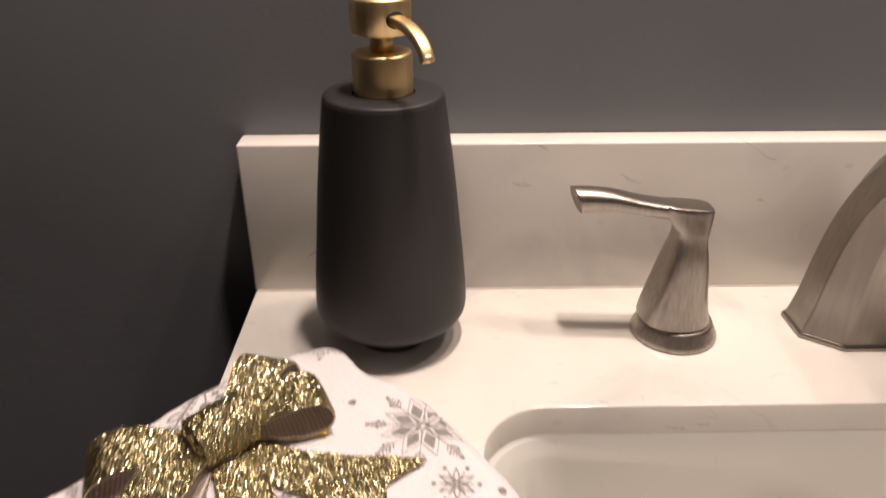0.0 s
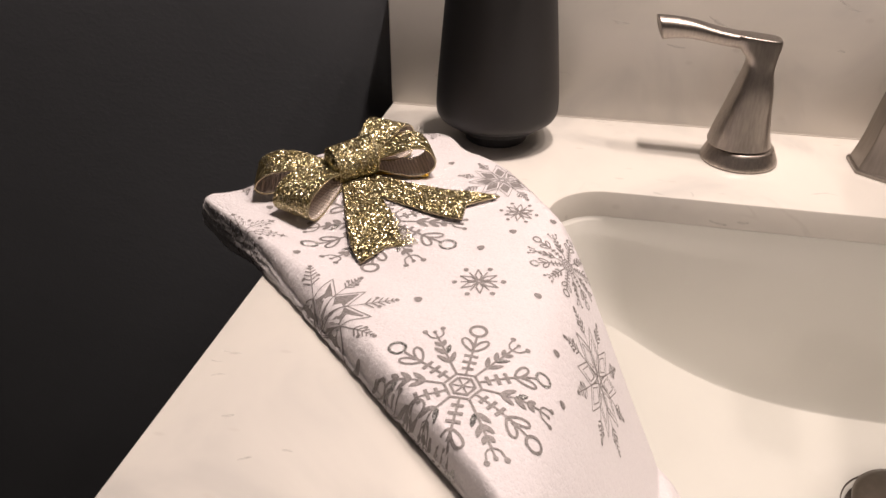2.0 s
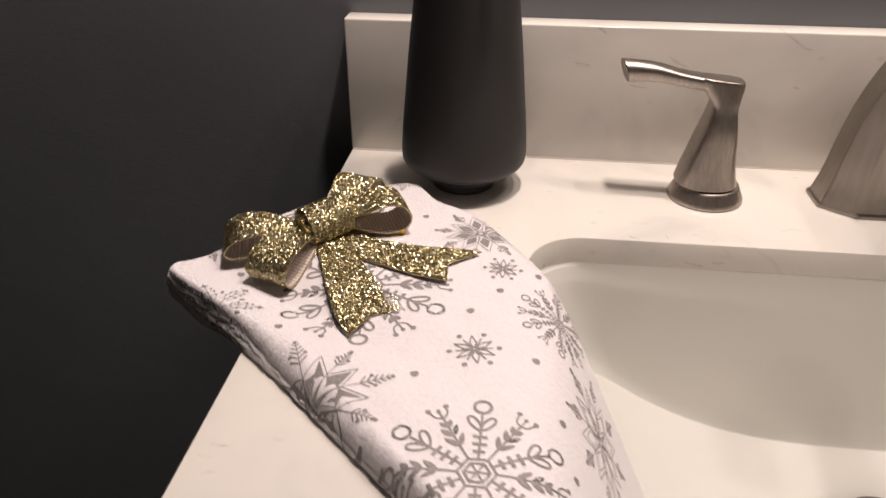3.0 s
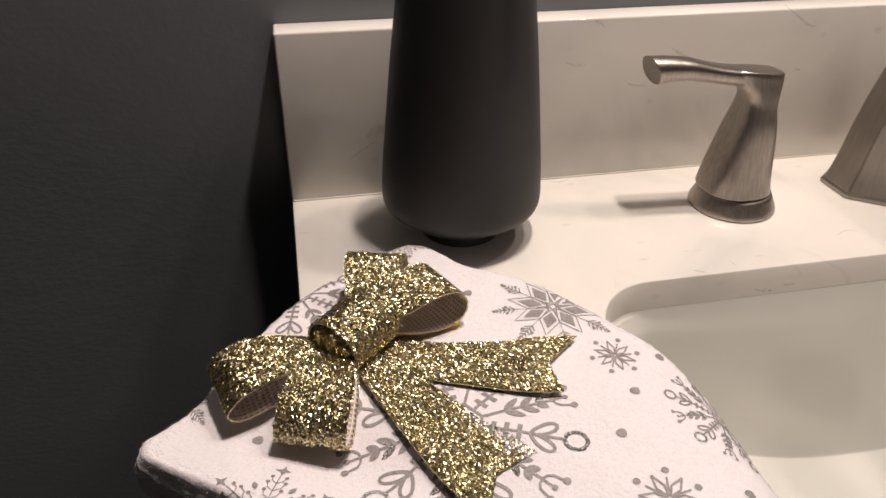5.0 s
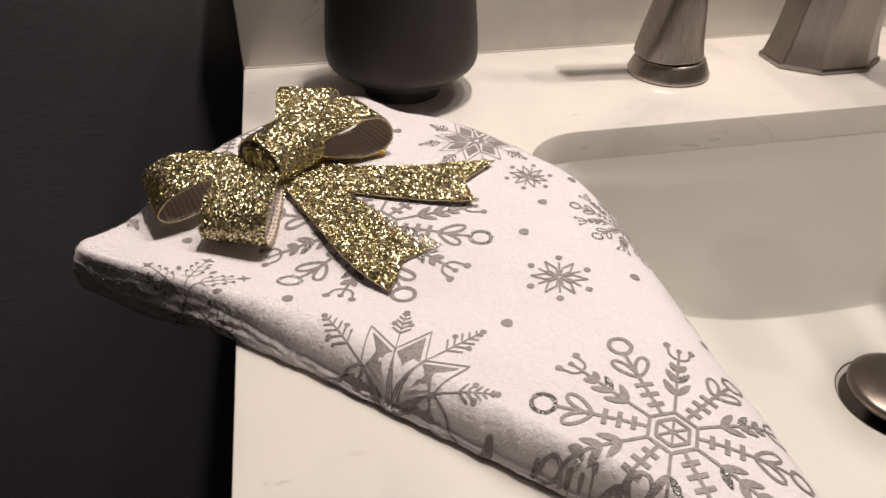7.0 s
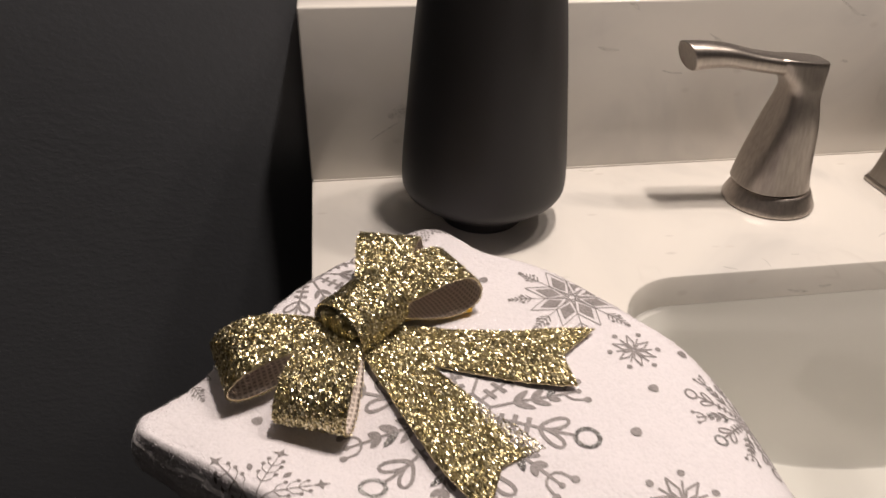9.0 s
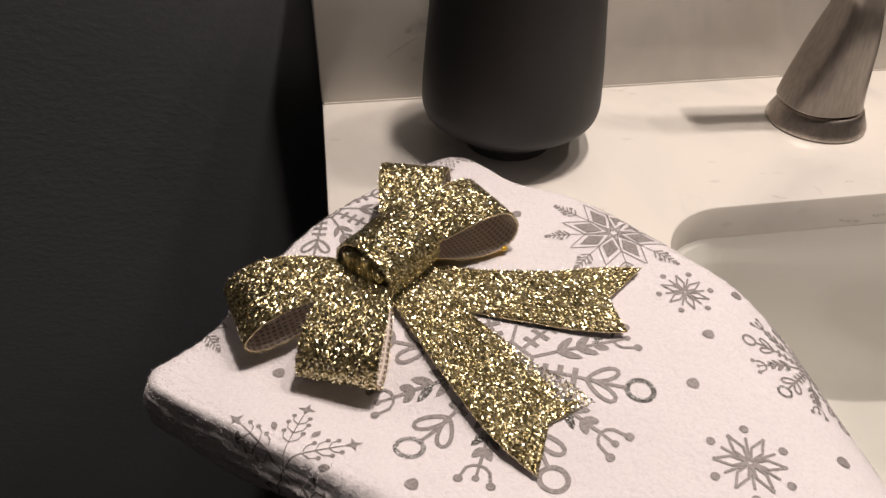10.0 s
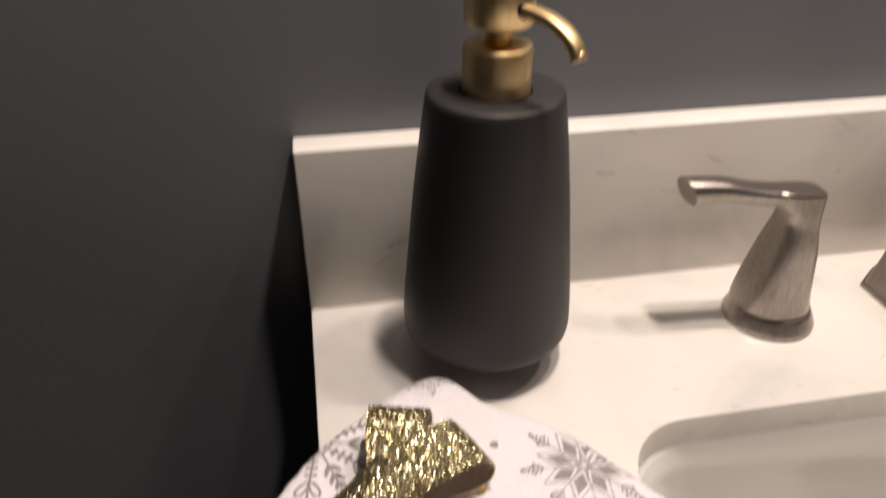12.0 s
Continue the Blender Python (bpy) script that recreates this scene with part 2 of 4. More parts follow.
def part(name, bm, mat, parent=None, label="", smooth=True, recalc=True):
    if recalc:
        bmesh.ops.recalc_face_normals(bm, faces=bm.faces)
    me = bpy.data.meshes.new(name)
    bm.to_mesh(me)
    bm.free()
    for m in mat if isinstance(mat, (list, tuple)) else [mat]:
        me.materials.append(m)
    if smooth:
        for p in me.polygons:
            p.use_smooth = True
    ob = new(name, me)
    if parent is not None:
        ob.parent = parent
    if label:
        ob["label"] = label
    return ob


def box(x0, x1, y0, y1, z0, z1, bevel=0.0, seg=2):
    bm = bmesh.new()
    bmesh.ops.create_cube(bm, size=1)
    for v in bm.verts:
        v.co = Vector(((x0 + x1) / 2 + v.co.x * (x1 - x0), (y0 + y1) / 2 + v.co.y * (y1 - y0), (z0 + z1) / 2 + v.co.z * (z1 - z0)))
    if bevel:
        bmesh.ops.bevel(bm, geom=bm.edges[:], offset=bevel, segments=seg, affect="EDGES", profile=0.5)
    return bm


def loft(rings, cap_start=True, cap_end=True, closed=True):
    bm = bmesh.new()
    vs = [[bm.verts.new(p) for p in r] for r in rings]
    n = len(rings[0])
    for a, b in zip(vs, vs[1:]):
        for i in range(n if closed else n - 1):
            j = (i + 1) % n
            bm.faces.new((a[i], a[j], b[j], b[i]))
    if cap_start:
        bm.faces.new(vs[0])
    if cap_end:
        bm.faces.new(vs[-1])
    return bm


def circle(cx, cy, z, r, n=48):
    return [(cx + r * math.cos(2 * math.pi * i / n), cy + r * math.sin(2 * math.pi * i / n), z) for i in range(n)]


def lathe(cx, cy, profile, n=64, cap_start=True, cap_end=True):
    return loft([circle(cx, cy, z, max(r, 1e-5), n) for r, z in profile], cap_start, cap_end)


def spline(points, per=8):
    """Catmull-Rom through control points (tuples of any length)."""
    pts = [np.array(p, float) for p in points]
    pts = [2 * pts[0] - pts[1]] + pts + [2 * pts[-1] - pts[-2]]
    out = []
    for a, b, c, d in zip(pts, pts[1:], pts[2:], pts[3:]):
        for k in range(per):
            s = k / per
            out.append(0.5 * (2 * b + (c - a) * s + (2 * a - 5 * b + 4 * c - d) * s ** 2 + (3 * b - a - 3 * c + d) * s ** 3))
    out.append(pts[-2])
    return out


def superloop(n, power):
    """Unit superellipse points."""
    out = []
    for i in range(n):
        a = 2 * math.pi * i / n
        c, s = math.cos(a), math.sin(a)
        out.append((math.copysign(abs(c) ** (2 / power), c), math.copysign(abs(s) ** (2 / power), s)))
    return out


def smooth_by_angle(ob, degrees):
    ob.data.set_sharp_from_angle(angle=radians(degrees))
    return ob


# ---------------------------------------------------------------- the room
X0, X1, Y0, CEIL = -1.25, 2.1, -2.2, 2.44
T = 0.1
SET = "structure"
tagged(smooth_by_angle(part("wall_north", box(X0 - T, X1 + T, WALL_Y, WALL_Y + T, -0.05, CEIL), WALL_GREY), 30), "charcoal painted wall with orange-peel texture", "wall", kind=SET)
# added out of view to enclose the room; their dark colour deepens the shade
tagged(smooth_by_angle(part("wall_south", box(X0 - T, X1 + T, Y0 - T, Y0, -0.05, CEIL), ROOM_DIM), 30), "unseen wall across the bathroom, darkened to limit bounced light", "wall", kind=SET)
tagged(smooth_by_angle(part("wall_west", box(X0 - T, X0, Y0, WALL_Y, -0.05, CEIL), ROOM_DIM), 30), "unseen side wall, darkened to limit bounced light", "wall", kind=SET)
tagged(smooth_by_angle(part("wall_east", box(X1, X1 + T, Y0, WALL_Y, -0.05, CEIL), ROOM_DIM), 30), "unseen side wall, darkened to limit bounced light", "wall", kind=SET)
tagged(smooth_by_angle(part("floor", box(X0, X1, Y0, WALL_Y, -0.05, 0), FLOOR_DARK), 30), "unseen bathroom floor, darkened to limit bounced light", "floor", kind=SET)
tagged(smooth_by_angle(part("ceiling", box(X0 - T, X1 + T, Y0 - T, WALL_Y + T, CEIL, CEIL + 0.05), CEILING_DIM), 30), "unseen ceiling, darkened to limit bounced light", "ceiling", kind=SET)

# ---------------------------------------------------------------- vanity: cabinet, worktop, backsplash, sink
TOP_W, TOP_D, TOP_T = 0.742, 0.565, 0.018
vanity = tagged(new("vanity_cabinet"), "dark painted vanity cabinet carrying the quartz worktop", "cabinet")
vanity.location = (0, 0, 0)
for name, dims in (("side_panel", (0.012, 0.030, -0.53, 0.0, 0.0, COUNTER - TOP_T)), ("side_panel", (0.712, 0.730, -0.53, 0.0, 0.0, COUNTER - TOP_T)),
                   ("back_panel", (0.031, 0.711, -0.012, 0.0, 0.0, COUNTER - TOP_T)), ("front_panel", (0.031, 0.711, -0.53, -0.512, 0.0, COUNTER - TOP_T)),
                   ("bottom_panel", (0.031, 0.711, -0.511, -0.013, 0.08, 0.098))):
    smooth_by_angle(part(name, box(*dims, 0.0015), CABINET, vanity), 30)

SINK_X, SINK_Y0, SINK_Y1, SINK_HW = 0.371, -0.412, -0.1195, 0.230


def sink_loop(grow, z, corner, n=12, back=0.0, front=0.0, side=0.0):
    """Rounded rectangle of the bowl, shrunk by the given margins."""
    x0, x1 = SINK_X - SINK_HW - grow + side, SINK_X + SINK_HW + grow - side
    y0, y1 = SINK_Y0 - grow + front, SINK_Y1 + grow - back
    pts = []
    for cx, cy, a0 in ((x1 - corner, y1 - corner, 0), (x0 + corner, y1 - corner, 90), (x0 + corner, y0 + corner, 180), (x1 - corner, y0 + corner, 270)):
        for k in range(n + 1):
            a = radians(a0 + 90 * k / n)
            pts.append((cx + corner * math.cos(a), cy + corner * math.sin(a), z))
    return pts


def worktop_mesh():
    """Slab with a rounded cut-out: the hole's edge loop is bridged to an outer rectangle loop."""
    hole = sink_loop(0, 0, 0.036)
    n = len(hole)

    def outer(p):
        # where the ray from the bowl's centre through p meets the slab's edge
        cx, cy = SINK_X, (SINK_Y0 + SINK_Y1) / 2
        dx, dy = p[0] - cx, p[1] - cy
        s = min(((TOP_W if dx > 0 else 0.0) - cx) / dx if abs(dx) > 1e-9 else 1e9, ((0.0195 if dy > 0 else -TOP_D) - cy) / dy if abs(dy) > 1e-9 else 1e9)
        return cx + dx * s, cy + dy * s
    rim = [outer(p) for p in hole]
    # send the loop's nearest points into the slab's four corners
    for qx, qy in ((0, 0.0195), (TOP_W, 0.0195), (0, -TOP_D), (TOP_W, -TOP_D)):
        k = min(range(n), key=lambda i: (rim[i][0] - qx) ** 2 + (rim[i][1] - qy) ** 2)
        rim[k] = (qx, qy)
    e = 0.0016

    def inset(p, d):
        return (min(max(p[0], d), TOP_W - d), min(max(p[1], -TOP_D + d), 0.0195 - d))
    zt, zb = COUNTER, COUNTER - TOP_T
    rings = [[(*inset(p, e), zb) for p in rim], [(*p, zb + e) for p in rim], [(*p, zt - e) for p in rim], [(*inset(p, e * 0.3), zt - e * 0.3) for p in rim], [(*inset(p, e), zt) for p in rim]]
    for g, z in ((0.0016, zt), (0.0005, zt - 0.0005), (0, zt - 0.0016), (0, zb + 0.001), (0.0, zb)):
        rings.append(sink_loop(g, z, 0.036 + g))
    rings.append(rings[0])
    bm = bmesh.new()
    vs = [[bm.verts.new(p) for p in r] for r in rings[:-1]]
    vs.append(vs[0])
    for a, b in zip(vs, vs[1:]):
        for i in range(n):
            j = (i + 1) % n
            bm.faces.new((a[i], a[j], b[j], b[i]))
    return bm


worktop = part("quartz_worktop", worktop_mesh(), QUARTZ)
smooth_by_angle(worktop, 25)
tagged(worktop, "white quartz vanity worktop with faint grey veins", "worktop")

backsplash = part("backsplash", box(0, TOP_W, 0.0, 0.0195, COUNTER + 0.0006, COUNTER + 0.1016, 0.0014, 3), QUARTZ)
smooth_by_angle(backsplash, 40)
tagged(backsplash, "low white veined quartz backsplash against the wall", "backsplash")
joint = part("joint", box(0.001, TOP_W - 0.001, -0.0006, 0.004, COUNTER - 0.0004, COUNTER + 0.0010, 0.0003), CAULK, backsplash, "thin pale caulk joint", smooth=False)


def vein_stone(name):
    m, t, b = material(name, (0.50, 0.47, 0.435), 0.25)
    uv = t.nodes.new("ShaderNodeUVMap")
    sep = t.nodes.new("ShaderNodeSeparateXYZ")
    t.links.new(uv.outputs["UV"], sep.inputs[0])
    soft = ramp(t, sep.outputs["Y"], [(0.0, grey(0)), (0.5, grey(1)), (1.0, grey(0))])
    n = noise_tex(t, coords(t), 420, 4, 0.7)
    gate = ramp(t, n.outputs["Fac"], [(0.30, grey(0.04)), (0.70, grey(0.38))])
    mul = t.nodes.new("ShaderNodeMath"); mul.operation = "MULTIPLY"
    t.links.new(soft.outputs["Color"], mul.inputs[0]); t.links.new(gate.outputs["Color"], mul.inputs[1])
    t.links.new(mul.outputs[0], b.inputs["Alpha"])
    return m


VEIN = vein_stone("grey_quartz_vein")


def vein(parent, points, width, flat):
    """Soft grey streak in the stone; flat: lies on the worktop, else on an upright face."""
    pts = spline(points, 6)
    bm = bmesh.new()
    uv_layer = bm.loops.layers.uv.new("UVMap")
    rows = []
    for i, (a, b) in enumerate(pts):
        p, q = pts[max(i - 1, 0)], pts[min(i + 1, len(pts) - 1)]
        d = Vector((q[0] - p[0], q[1] - p[1])).normalized()
        f = i / (len(pts) - 1)
        w = width * (0.35 + 0.65 * math.sin(math.pi * f)) * (1 + 0.5 * noise.noise(Vector((a * 300, b * 300, 1))))
        ends = [(a - d.y * w / 2 * s, b + d.x * w / 2 * s) for s in (-1, 1)]
        if flat == "top":
            rows.append([bm.verts.new((u, v, COUNTER + 0.0003)) for u, v in ends])
        else:
            rows.append([bm.verts.new((u, -0.0003 if flat == "back" else SINK_Y1 - 0.0003, v)) for u, v in ends])
    for i in range(len(rows) - 1):
        f = bm.faces.new((rows[i][0], rows[i + 1][0], rows[i + 1][1], rows[i][1]))
        for loop, uv in zip(f.loops, ((0, 0), (0, 0), (0, 1), (0, 1))):
            loop[uv_layer].uv = uv
    ob = part("vein", bm, VEIN, parent)
    ob.visible_shadow = False
    return ob


for points, width in ((((0.036, 0.895), (0.043, 0.900), (0.053, 0.906)), 0.0020), (((0.046, 0.909), (0.054, 0.912), (0.064, 0.918)), 0.0090),
                      (((0.302, 0.974), (0.314, 0.966), (0.322, 0.961), (0.328, 0.960)), 0.0022), (((0.181, 0.970), (0.184, 0.969), (0.188, 0.966)), 0.0028),
                      (((0.166, 0.946), (0.172, 0.9445), (0.179, 0.944)), 0.0032), (((0.207, 0.931), (0.213, 0.9295), (0.220, 0.929)), 0.0022),
                      (((0.320, 0.933), (0.322, 0.9332), (0.325, 0.9325)), 0.0028), (((0.232, 0.952), (0.240, 0.947), (0.247, 0.945)), 0.0030)):
    vein(backsplash, points, width, "back")
for points, width in ((((0.162, -0.004), (0.168, -0.0055), (0.175, -0.003)), 0.0026), (((0.203, -0.1145), (0.206, -0.1165), (0.2095, -0.1178)), 0.0022),
                      (((0.2265, -0.110), (0.2275, -0.1135), (0.227, -0.1175)), 0.0012), (((0.243, -0.109), (0.245, -0.1085), (0.248, -0.109)), 0.0014),
                      (((0.060, -0.452), (0.072, -0.447), (0.085, -0.449)), 0.0026), (((0.300, -0.098), (0.309, -0.094), (0.316, -0.096)), 0.0022),
                      (((0.009, -0.3145), (0.013, -0.3152), (0.018, -0.3145)), 0.0022), (((0.006, -0.3215), (0.009, -0.322), (0.012, -0.3215)), 0.0018), (((0.011, -0.331), (0.014, -0.3295), (0.017, -0.329)), 0.0018),
                      (((0.0265, -0.3525), (0.029, -0.352), (0.0318, -0.3508)), 0.0022), (((0.0435, -0.3725), (0.046, -0.371), (0.0482, -0.370)), 0.0024), (((0.058, -0.3645), (0.060, -0.364), (0.0625, -0.3645)), 0.0016)):
    vein(worktop, points, width, "top")
for points, width in ((((0.239, 0.8565), (0.245, 0.855), (0.251, 0.8545)), 0.0030), (((0.256, 0.8575), (0.259, 0.857), (0.263, 0.8575)), 0.0024)):
    vein(worktop, points, width, "cut")

sink = tagged(new("undermount_sink"), "white porcelain undermount sink with a metal drain stopper", "sink")


def divided(ring, arc=13, steps=24):
    """The bowl's loop with points along its straight sides too."""
    out = []
    for k, p in enumerate(ring):
        out.append(p)
        if k % arc == arc - 1:
            q = ring[(k + 1) % len(ring)]
            out += [tuple(a + (b - a) * i / steps for a, b in zip(p, q)) for i in range(1, steps)]
    return out


def sink_mesh():
    zt = COUNTER - TOP_T

    def foot(x):
        return 0.131 - 0.062 * min(abs(x - SINK_X) / 0.19, 1.1) ** 2.6
    rings = [divided(sink_loop(0.022, zt - 0.0005, 0.05)), divided(sink_loop(0.0012, zt - 0.0002, 0.0372))]
    rings += [divided(sink_loop(-g, zt - d, 0.036 - g)) for g, d in ((0.0, 0.0002), (0.0002, 0.00025), (0.00035, 0.0004), (0.0004, 0.0008))]
    for q in [0.025, 0.045, 0.065, 0.09, 0.115, 0.14, 0.17, *np.linspace(0.2, 0.9, 10), 0.93, 0.955, 0.975, 0.99, 1.0]:
        ring = divided(sink_loop(0, 0, 0.037 + 0.012 * q, back=0.0005 + 0.0021 * min(max((q - 0.03) / 0.16, 0), 1) + 0.006 * q + 0.004 * q ** 12, front=0.004 + 0.030 * q + 0.01 * q ** 9, side=0.002 + 0.010 * q + 0.008 * q ** 9))
        # the foot of the wall lies deeper in the middle than at the ends
        rings.append([(x, y, zt - q * foot(x)) for x, y, z in ring])
    last = rings[-1]
    dx, dy, dz = DRAIN
    for s in (0.012, 0.03, 0.06, 0.10, 0.16, 0.25, 0.4, 0.6, 0.8, 1.0):
        f, row = 0.035, []
        for p in last:
            a = math.atan2(p[1] - dy, p[0] - dx)
            x, y = p[0] + (dx + math.cos(a) * f - p[0]) * s, p[1] + (dy + math.sin(a) * f - p[1]) * s
            row.append((x, y, (zt - foot(x)) * (1 - s ** 2) + dz * s ** 2))
        rings.append(row)
    rings.append([(dx + (p[0] - dx) * 0.9, dy + (p[1] - dy) * 0.9, dz - 0.004) for p in rings[-1]])
    rings.append([(p[0], p[1], dz - 0.03) for p in rings[-1]])
    return loft(rings, False, True)


DRAIN = (0.371, -0.206, COUNTER - 0.157)


def turned(rows):
    """Profile of a drain piece: radius and height over the bowl's lowest point."""
    return lathe(DRAIN[0], DRAIN[1], [(r, DRAIN[2] + h) for r, h in rows], 56)


part("bowl", sink_mesh(), PORCELAIN, sink)
part("drain_flange", turned([(0.0340, -0.030), (0.0344, -0.0060), (0.0350, -0.0012), (0.0354, 0.0002), (0.0350, 0.0004), (0.0345, -0.0004), (0.0342, -0.0030)]), NICKEL_DARK, sink, "brushed metal drain ring")
part("drain_well", turned([(0.0336, -0.026), (0.0341, -0.0040), (0.0335, -0.0032)]), GAP_BLACK, sink, "black drain opening")
part("drain_stopper", turned([(0.009, -0.020), (0.009, 0.0035), (0.0285, 0.0045), (0.0304, 0.0062), (0.0310, 0.0085), (0.0306, 0.0102), (0.0270, 0.0120), (0.020, 0.0138), (0.010, 0.0150), (0.001, 0.0154)]), NICKEL_DARK, sink, "domed brushed nickel stopper")

# ---------------------------------------------------------------- faucet
HX, HY = 0.2613, -0.0512
faucet = tagged(new("bathroom_faucet"), "brushed nickel widespread faucet with lever handle and flared spout", "faucet")


def handle_body():
    rows = spline([(0.0126, 0.2594, 0.0208, 0.0208), (0.0150, 0.2594, 0.0201, 0.0202), (0.022, 0.2594, 0.0180, 0.0189), (0.036, 0.2602, 0.0144, 0.0168), (0.052, 0.2613, 0.0111, 0.0146),
                   (0.0640, 0.2616, 0.0087, 0.0120), (0.0700, 0.2614, 0.0091, 0.0110), (0.0745, 0.2598, 0.0114, 0.0102), (0.0785, 0.2588, 0.0130, 0.0095), (0.0818, 0.2582, 0.0138, 0.0090), (0.0834, 0.2582, 0.0138, 0.0086)], 5)
    rows += [(0.0839, 0.2582, 0.0135, 0.0083), (0.0842, 0.2582, 0.0128, 0.0077), (0.0842, 0.2582, 0.0050, 0.0040)]
    rings = []
    for h, cx, hx, hy in rows:
        loop = superloop(64, 2.3 + 1.5 * min(max((h - 0.014) / 0.03, 0), 1))
        slope = 0.10 * min(max((h - 0.068) / 0.014, 0), 1)       # the top falls away from the lever
        rings.append([(cx + hx * c, HY + hy * s, COUNTER + h - slope * (hx * c)) for c, s in loop])
    return loft(rings)


def handle_lever():
    rows = spline([(0.2640, 0.0796, 0.0016, 0.0040), (0.2600, 0.0798, 0.0040, 0.0066), (0.2520, 0.0801, 0.0049, 0.0082), (0.2440, 0.0808, 0.0050, 0.0083),
                   (0.2320, 0.0826, 0.0052, 0.0080), (0.2180, 0.0853, 0.0060, 0.0080), (0.2070, 0.0859, 0.0068, 0.0082), (0.1985, 0.0855, 0.0074, 0.0084), (0.1968, 0.0854, 0.0075, 0.0085)], 6)
    rings = []
    for i, (x, h, hh, hy) in enumerate(rows):
        y = -0.0515 + (0.2728 - x) * 0.06
        flat = min(max((x - 0.212) / 0.030, 0.0), 1.0)          # a flat top towards the elbow
        loop = [p if p[1] < 0 else q for p, q in zip(superloop(64, 2.2), superloop(64, 2.3 + 1.4 * flat))]
        cut = min(max((0.225 - x) / 0.028, 0.0), 1.0) ** 2      # the end is cut aslant
        rings.append([(x + (0.06 - 0.22 * cut) * hy * c - (0.06 + 0.26 * cut) * hh * s, y + hy * c, COUNTER + h + hh * s) for c, s in loop])
    # slightly dished end face
    end = rings[-1]
    cx, cy, cz = np.mean(end, axis=0)
    for f, d in ((0.94, -0.0004), (0.88, 0.0001), (0.55, 0.0004), (0.2, 0.0005)):
        rings.append([(cx + (p[0] - cx) * f + d, cy + (p[1] - cy) * f, cz + (p[2] - cz) * f) for p in end])
    return loft(rings)


def cast_handle():
    """Neck and lever flow into one casting, with a soft fillet where they meet."""
    bm = handle_body()
    bmesh.ops.recalc_face_normals(bm, faces=bm.faces)
    arm = handle_lever()
    bmesh.ops.recalc_face_normals(arm, faces=arm.faces)
    seen = {v: bm.verts.new(v.co) for v in arm.verts}
    for f in arm.faces:
        bm.faces.new([seen[v] for v in f.verts])
    arm.free()
    return bm


handle = part("handle", cast_handle(), NICKEL, faucet, "curved lever handle on a flared neck", recalc=False)
blend = handle.modifiers.new("blend", "REMESH")
blend.mode, blend.voxel_size, blend.use_smooth_shade = "VOXEL", 0.00045, True
soften = handle.modifiers.new("soften", "SMOOTH")
soften.factor, soften.iterations = 0.5, 7
part("base", lathe(HX, HY, [(0.0246, COUNTER + 0.0002), (0.0252, COUNTER + 0.0008), (0.0252, COUNTER + 0.0020), (0.0243, COUNTER + 0.0042), (0.0220, COUNTER + 0.0092), (0.0212, COUNTER + 0.0108), (0.0200, COUNTER + 0.0114), (0.0180, COUNTER + 0.0115)], 72), NICKEL_BASE, handle, "flared round base ring")
part("shadow_gap", lathe(HX, HY, [(0.0178, COUNTER + 0.0110), (0.0178, COUNTER + 0.0142)], 48), GAP_BLACK, handle, "dark gap above the base")


def octo(cx, cy, z, hx, hy, cut, tilt=0.0):
    """Octagonal section with soft corners; tilt leans the section forward."""
    flat = [(1, -cut), (1, cut), (cut, 1), (-cut, 1), (-1, cut), (-1, -cut), (-cut, -1), (cut, -1)]
    pts = []
    for i, (a, b) in enumerate(flat):
        pa, pn = flat[i - 1], flat[(i + 1) % 8]
        for f, q in ((0.10, pa), (0.03, pa), (0.03, pn), (0.10, pn)):
            pts.append((a + (q[0] - a) * f, b + (q[1] - b) * f))
    c, s = math.cos(tilt), math.sin(tilt)
    return [(cx + hx * u, cy + hy * v * c, z + hy * v * s) for u, v in pts]


def spout_body():
    rows = spline([(0.0030, -0.047, 0.0350, 0.0258, 0.0), (0.020, -0.047, 0.0308, 0.0245, 0.0), (0.042, -0.048, 0.0280, 0.0235, 0.02), (0.066, -0.050, 0.0240, 0.0225, 0.10), (0.088, -0.055, 0.0190, 0.0205, 0.35),
                   (0.106, -0.066, 0.0150, 0.0180, 0.75), (0.117, -0.086, 0.0125, 0.0150, 1.2), (0.119, -0.112, 0.0145, 0.0120, 1.55), (0.113, -0.138, 0.0150, 0.0100, 1.85), (0.106, -0.153, 0.0150, 0.0085, 2.0)], 5)
    return loft([octo(SINK_X, y, COUNTER + z, hx, hy, 0.45, t) for z, y, hx, hy, t in rows])


spout = smooth_by_angle(part("spout", spout_body(), NICKEL_SPOUT, faucet, "faceted flared spout"), 22)
smooth_by_angle(part("base_plate", loft([octo(SINK_X, -0.047, COUNTER + z, 0.0345 + g, 0.0255 + g, 0.45) for z, g in ((0.0002, 0.0014), (0.0004, 0.0022), (0.0022, 0.0022), (0.0030, 0.0016), (0.0034, -0.0012))]), NICKEL_SPOUT, spout, "thin flared foot plate"), 35)

# ---------------------------------------------------------------- soap dispenser
BX, BY = 0.0928, -0.0490
soap = tagged(new("soap_dispenser"), "matte charcoal ceramic soap dispenser with brushed brass pump", "soap dispenser")


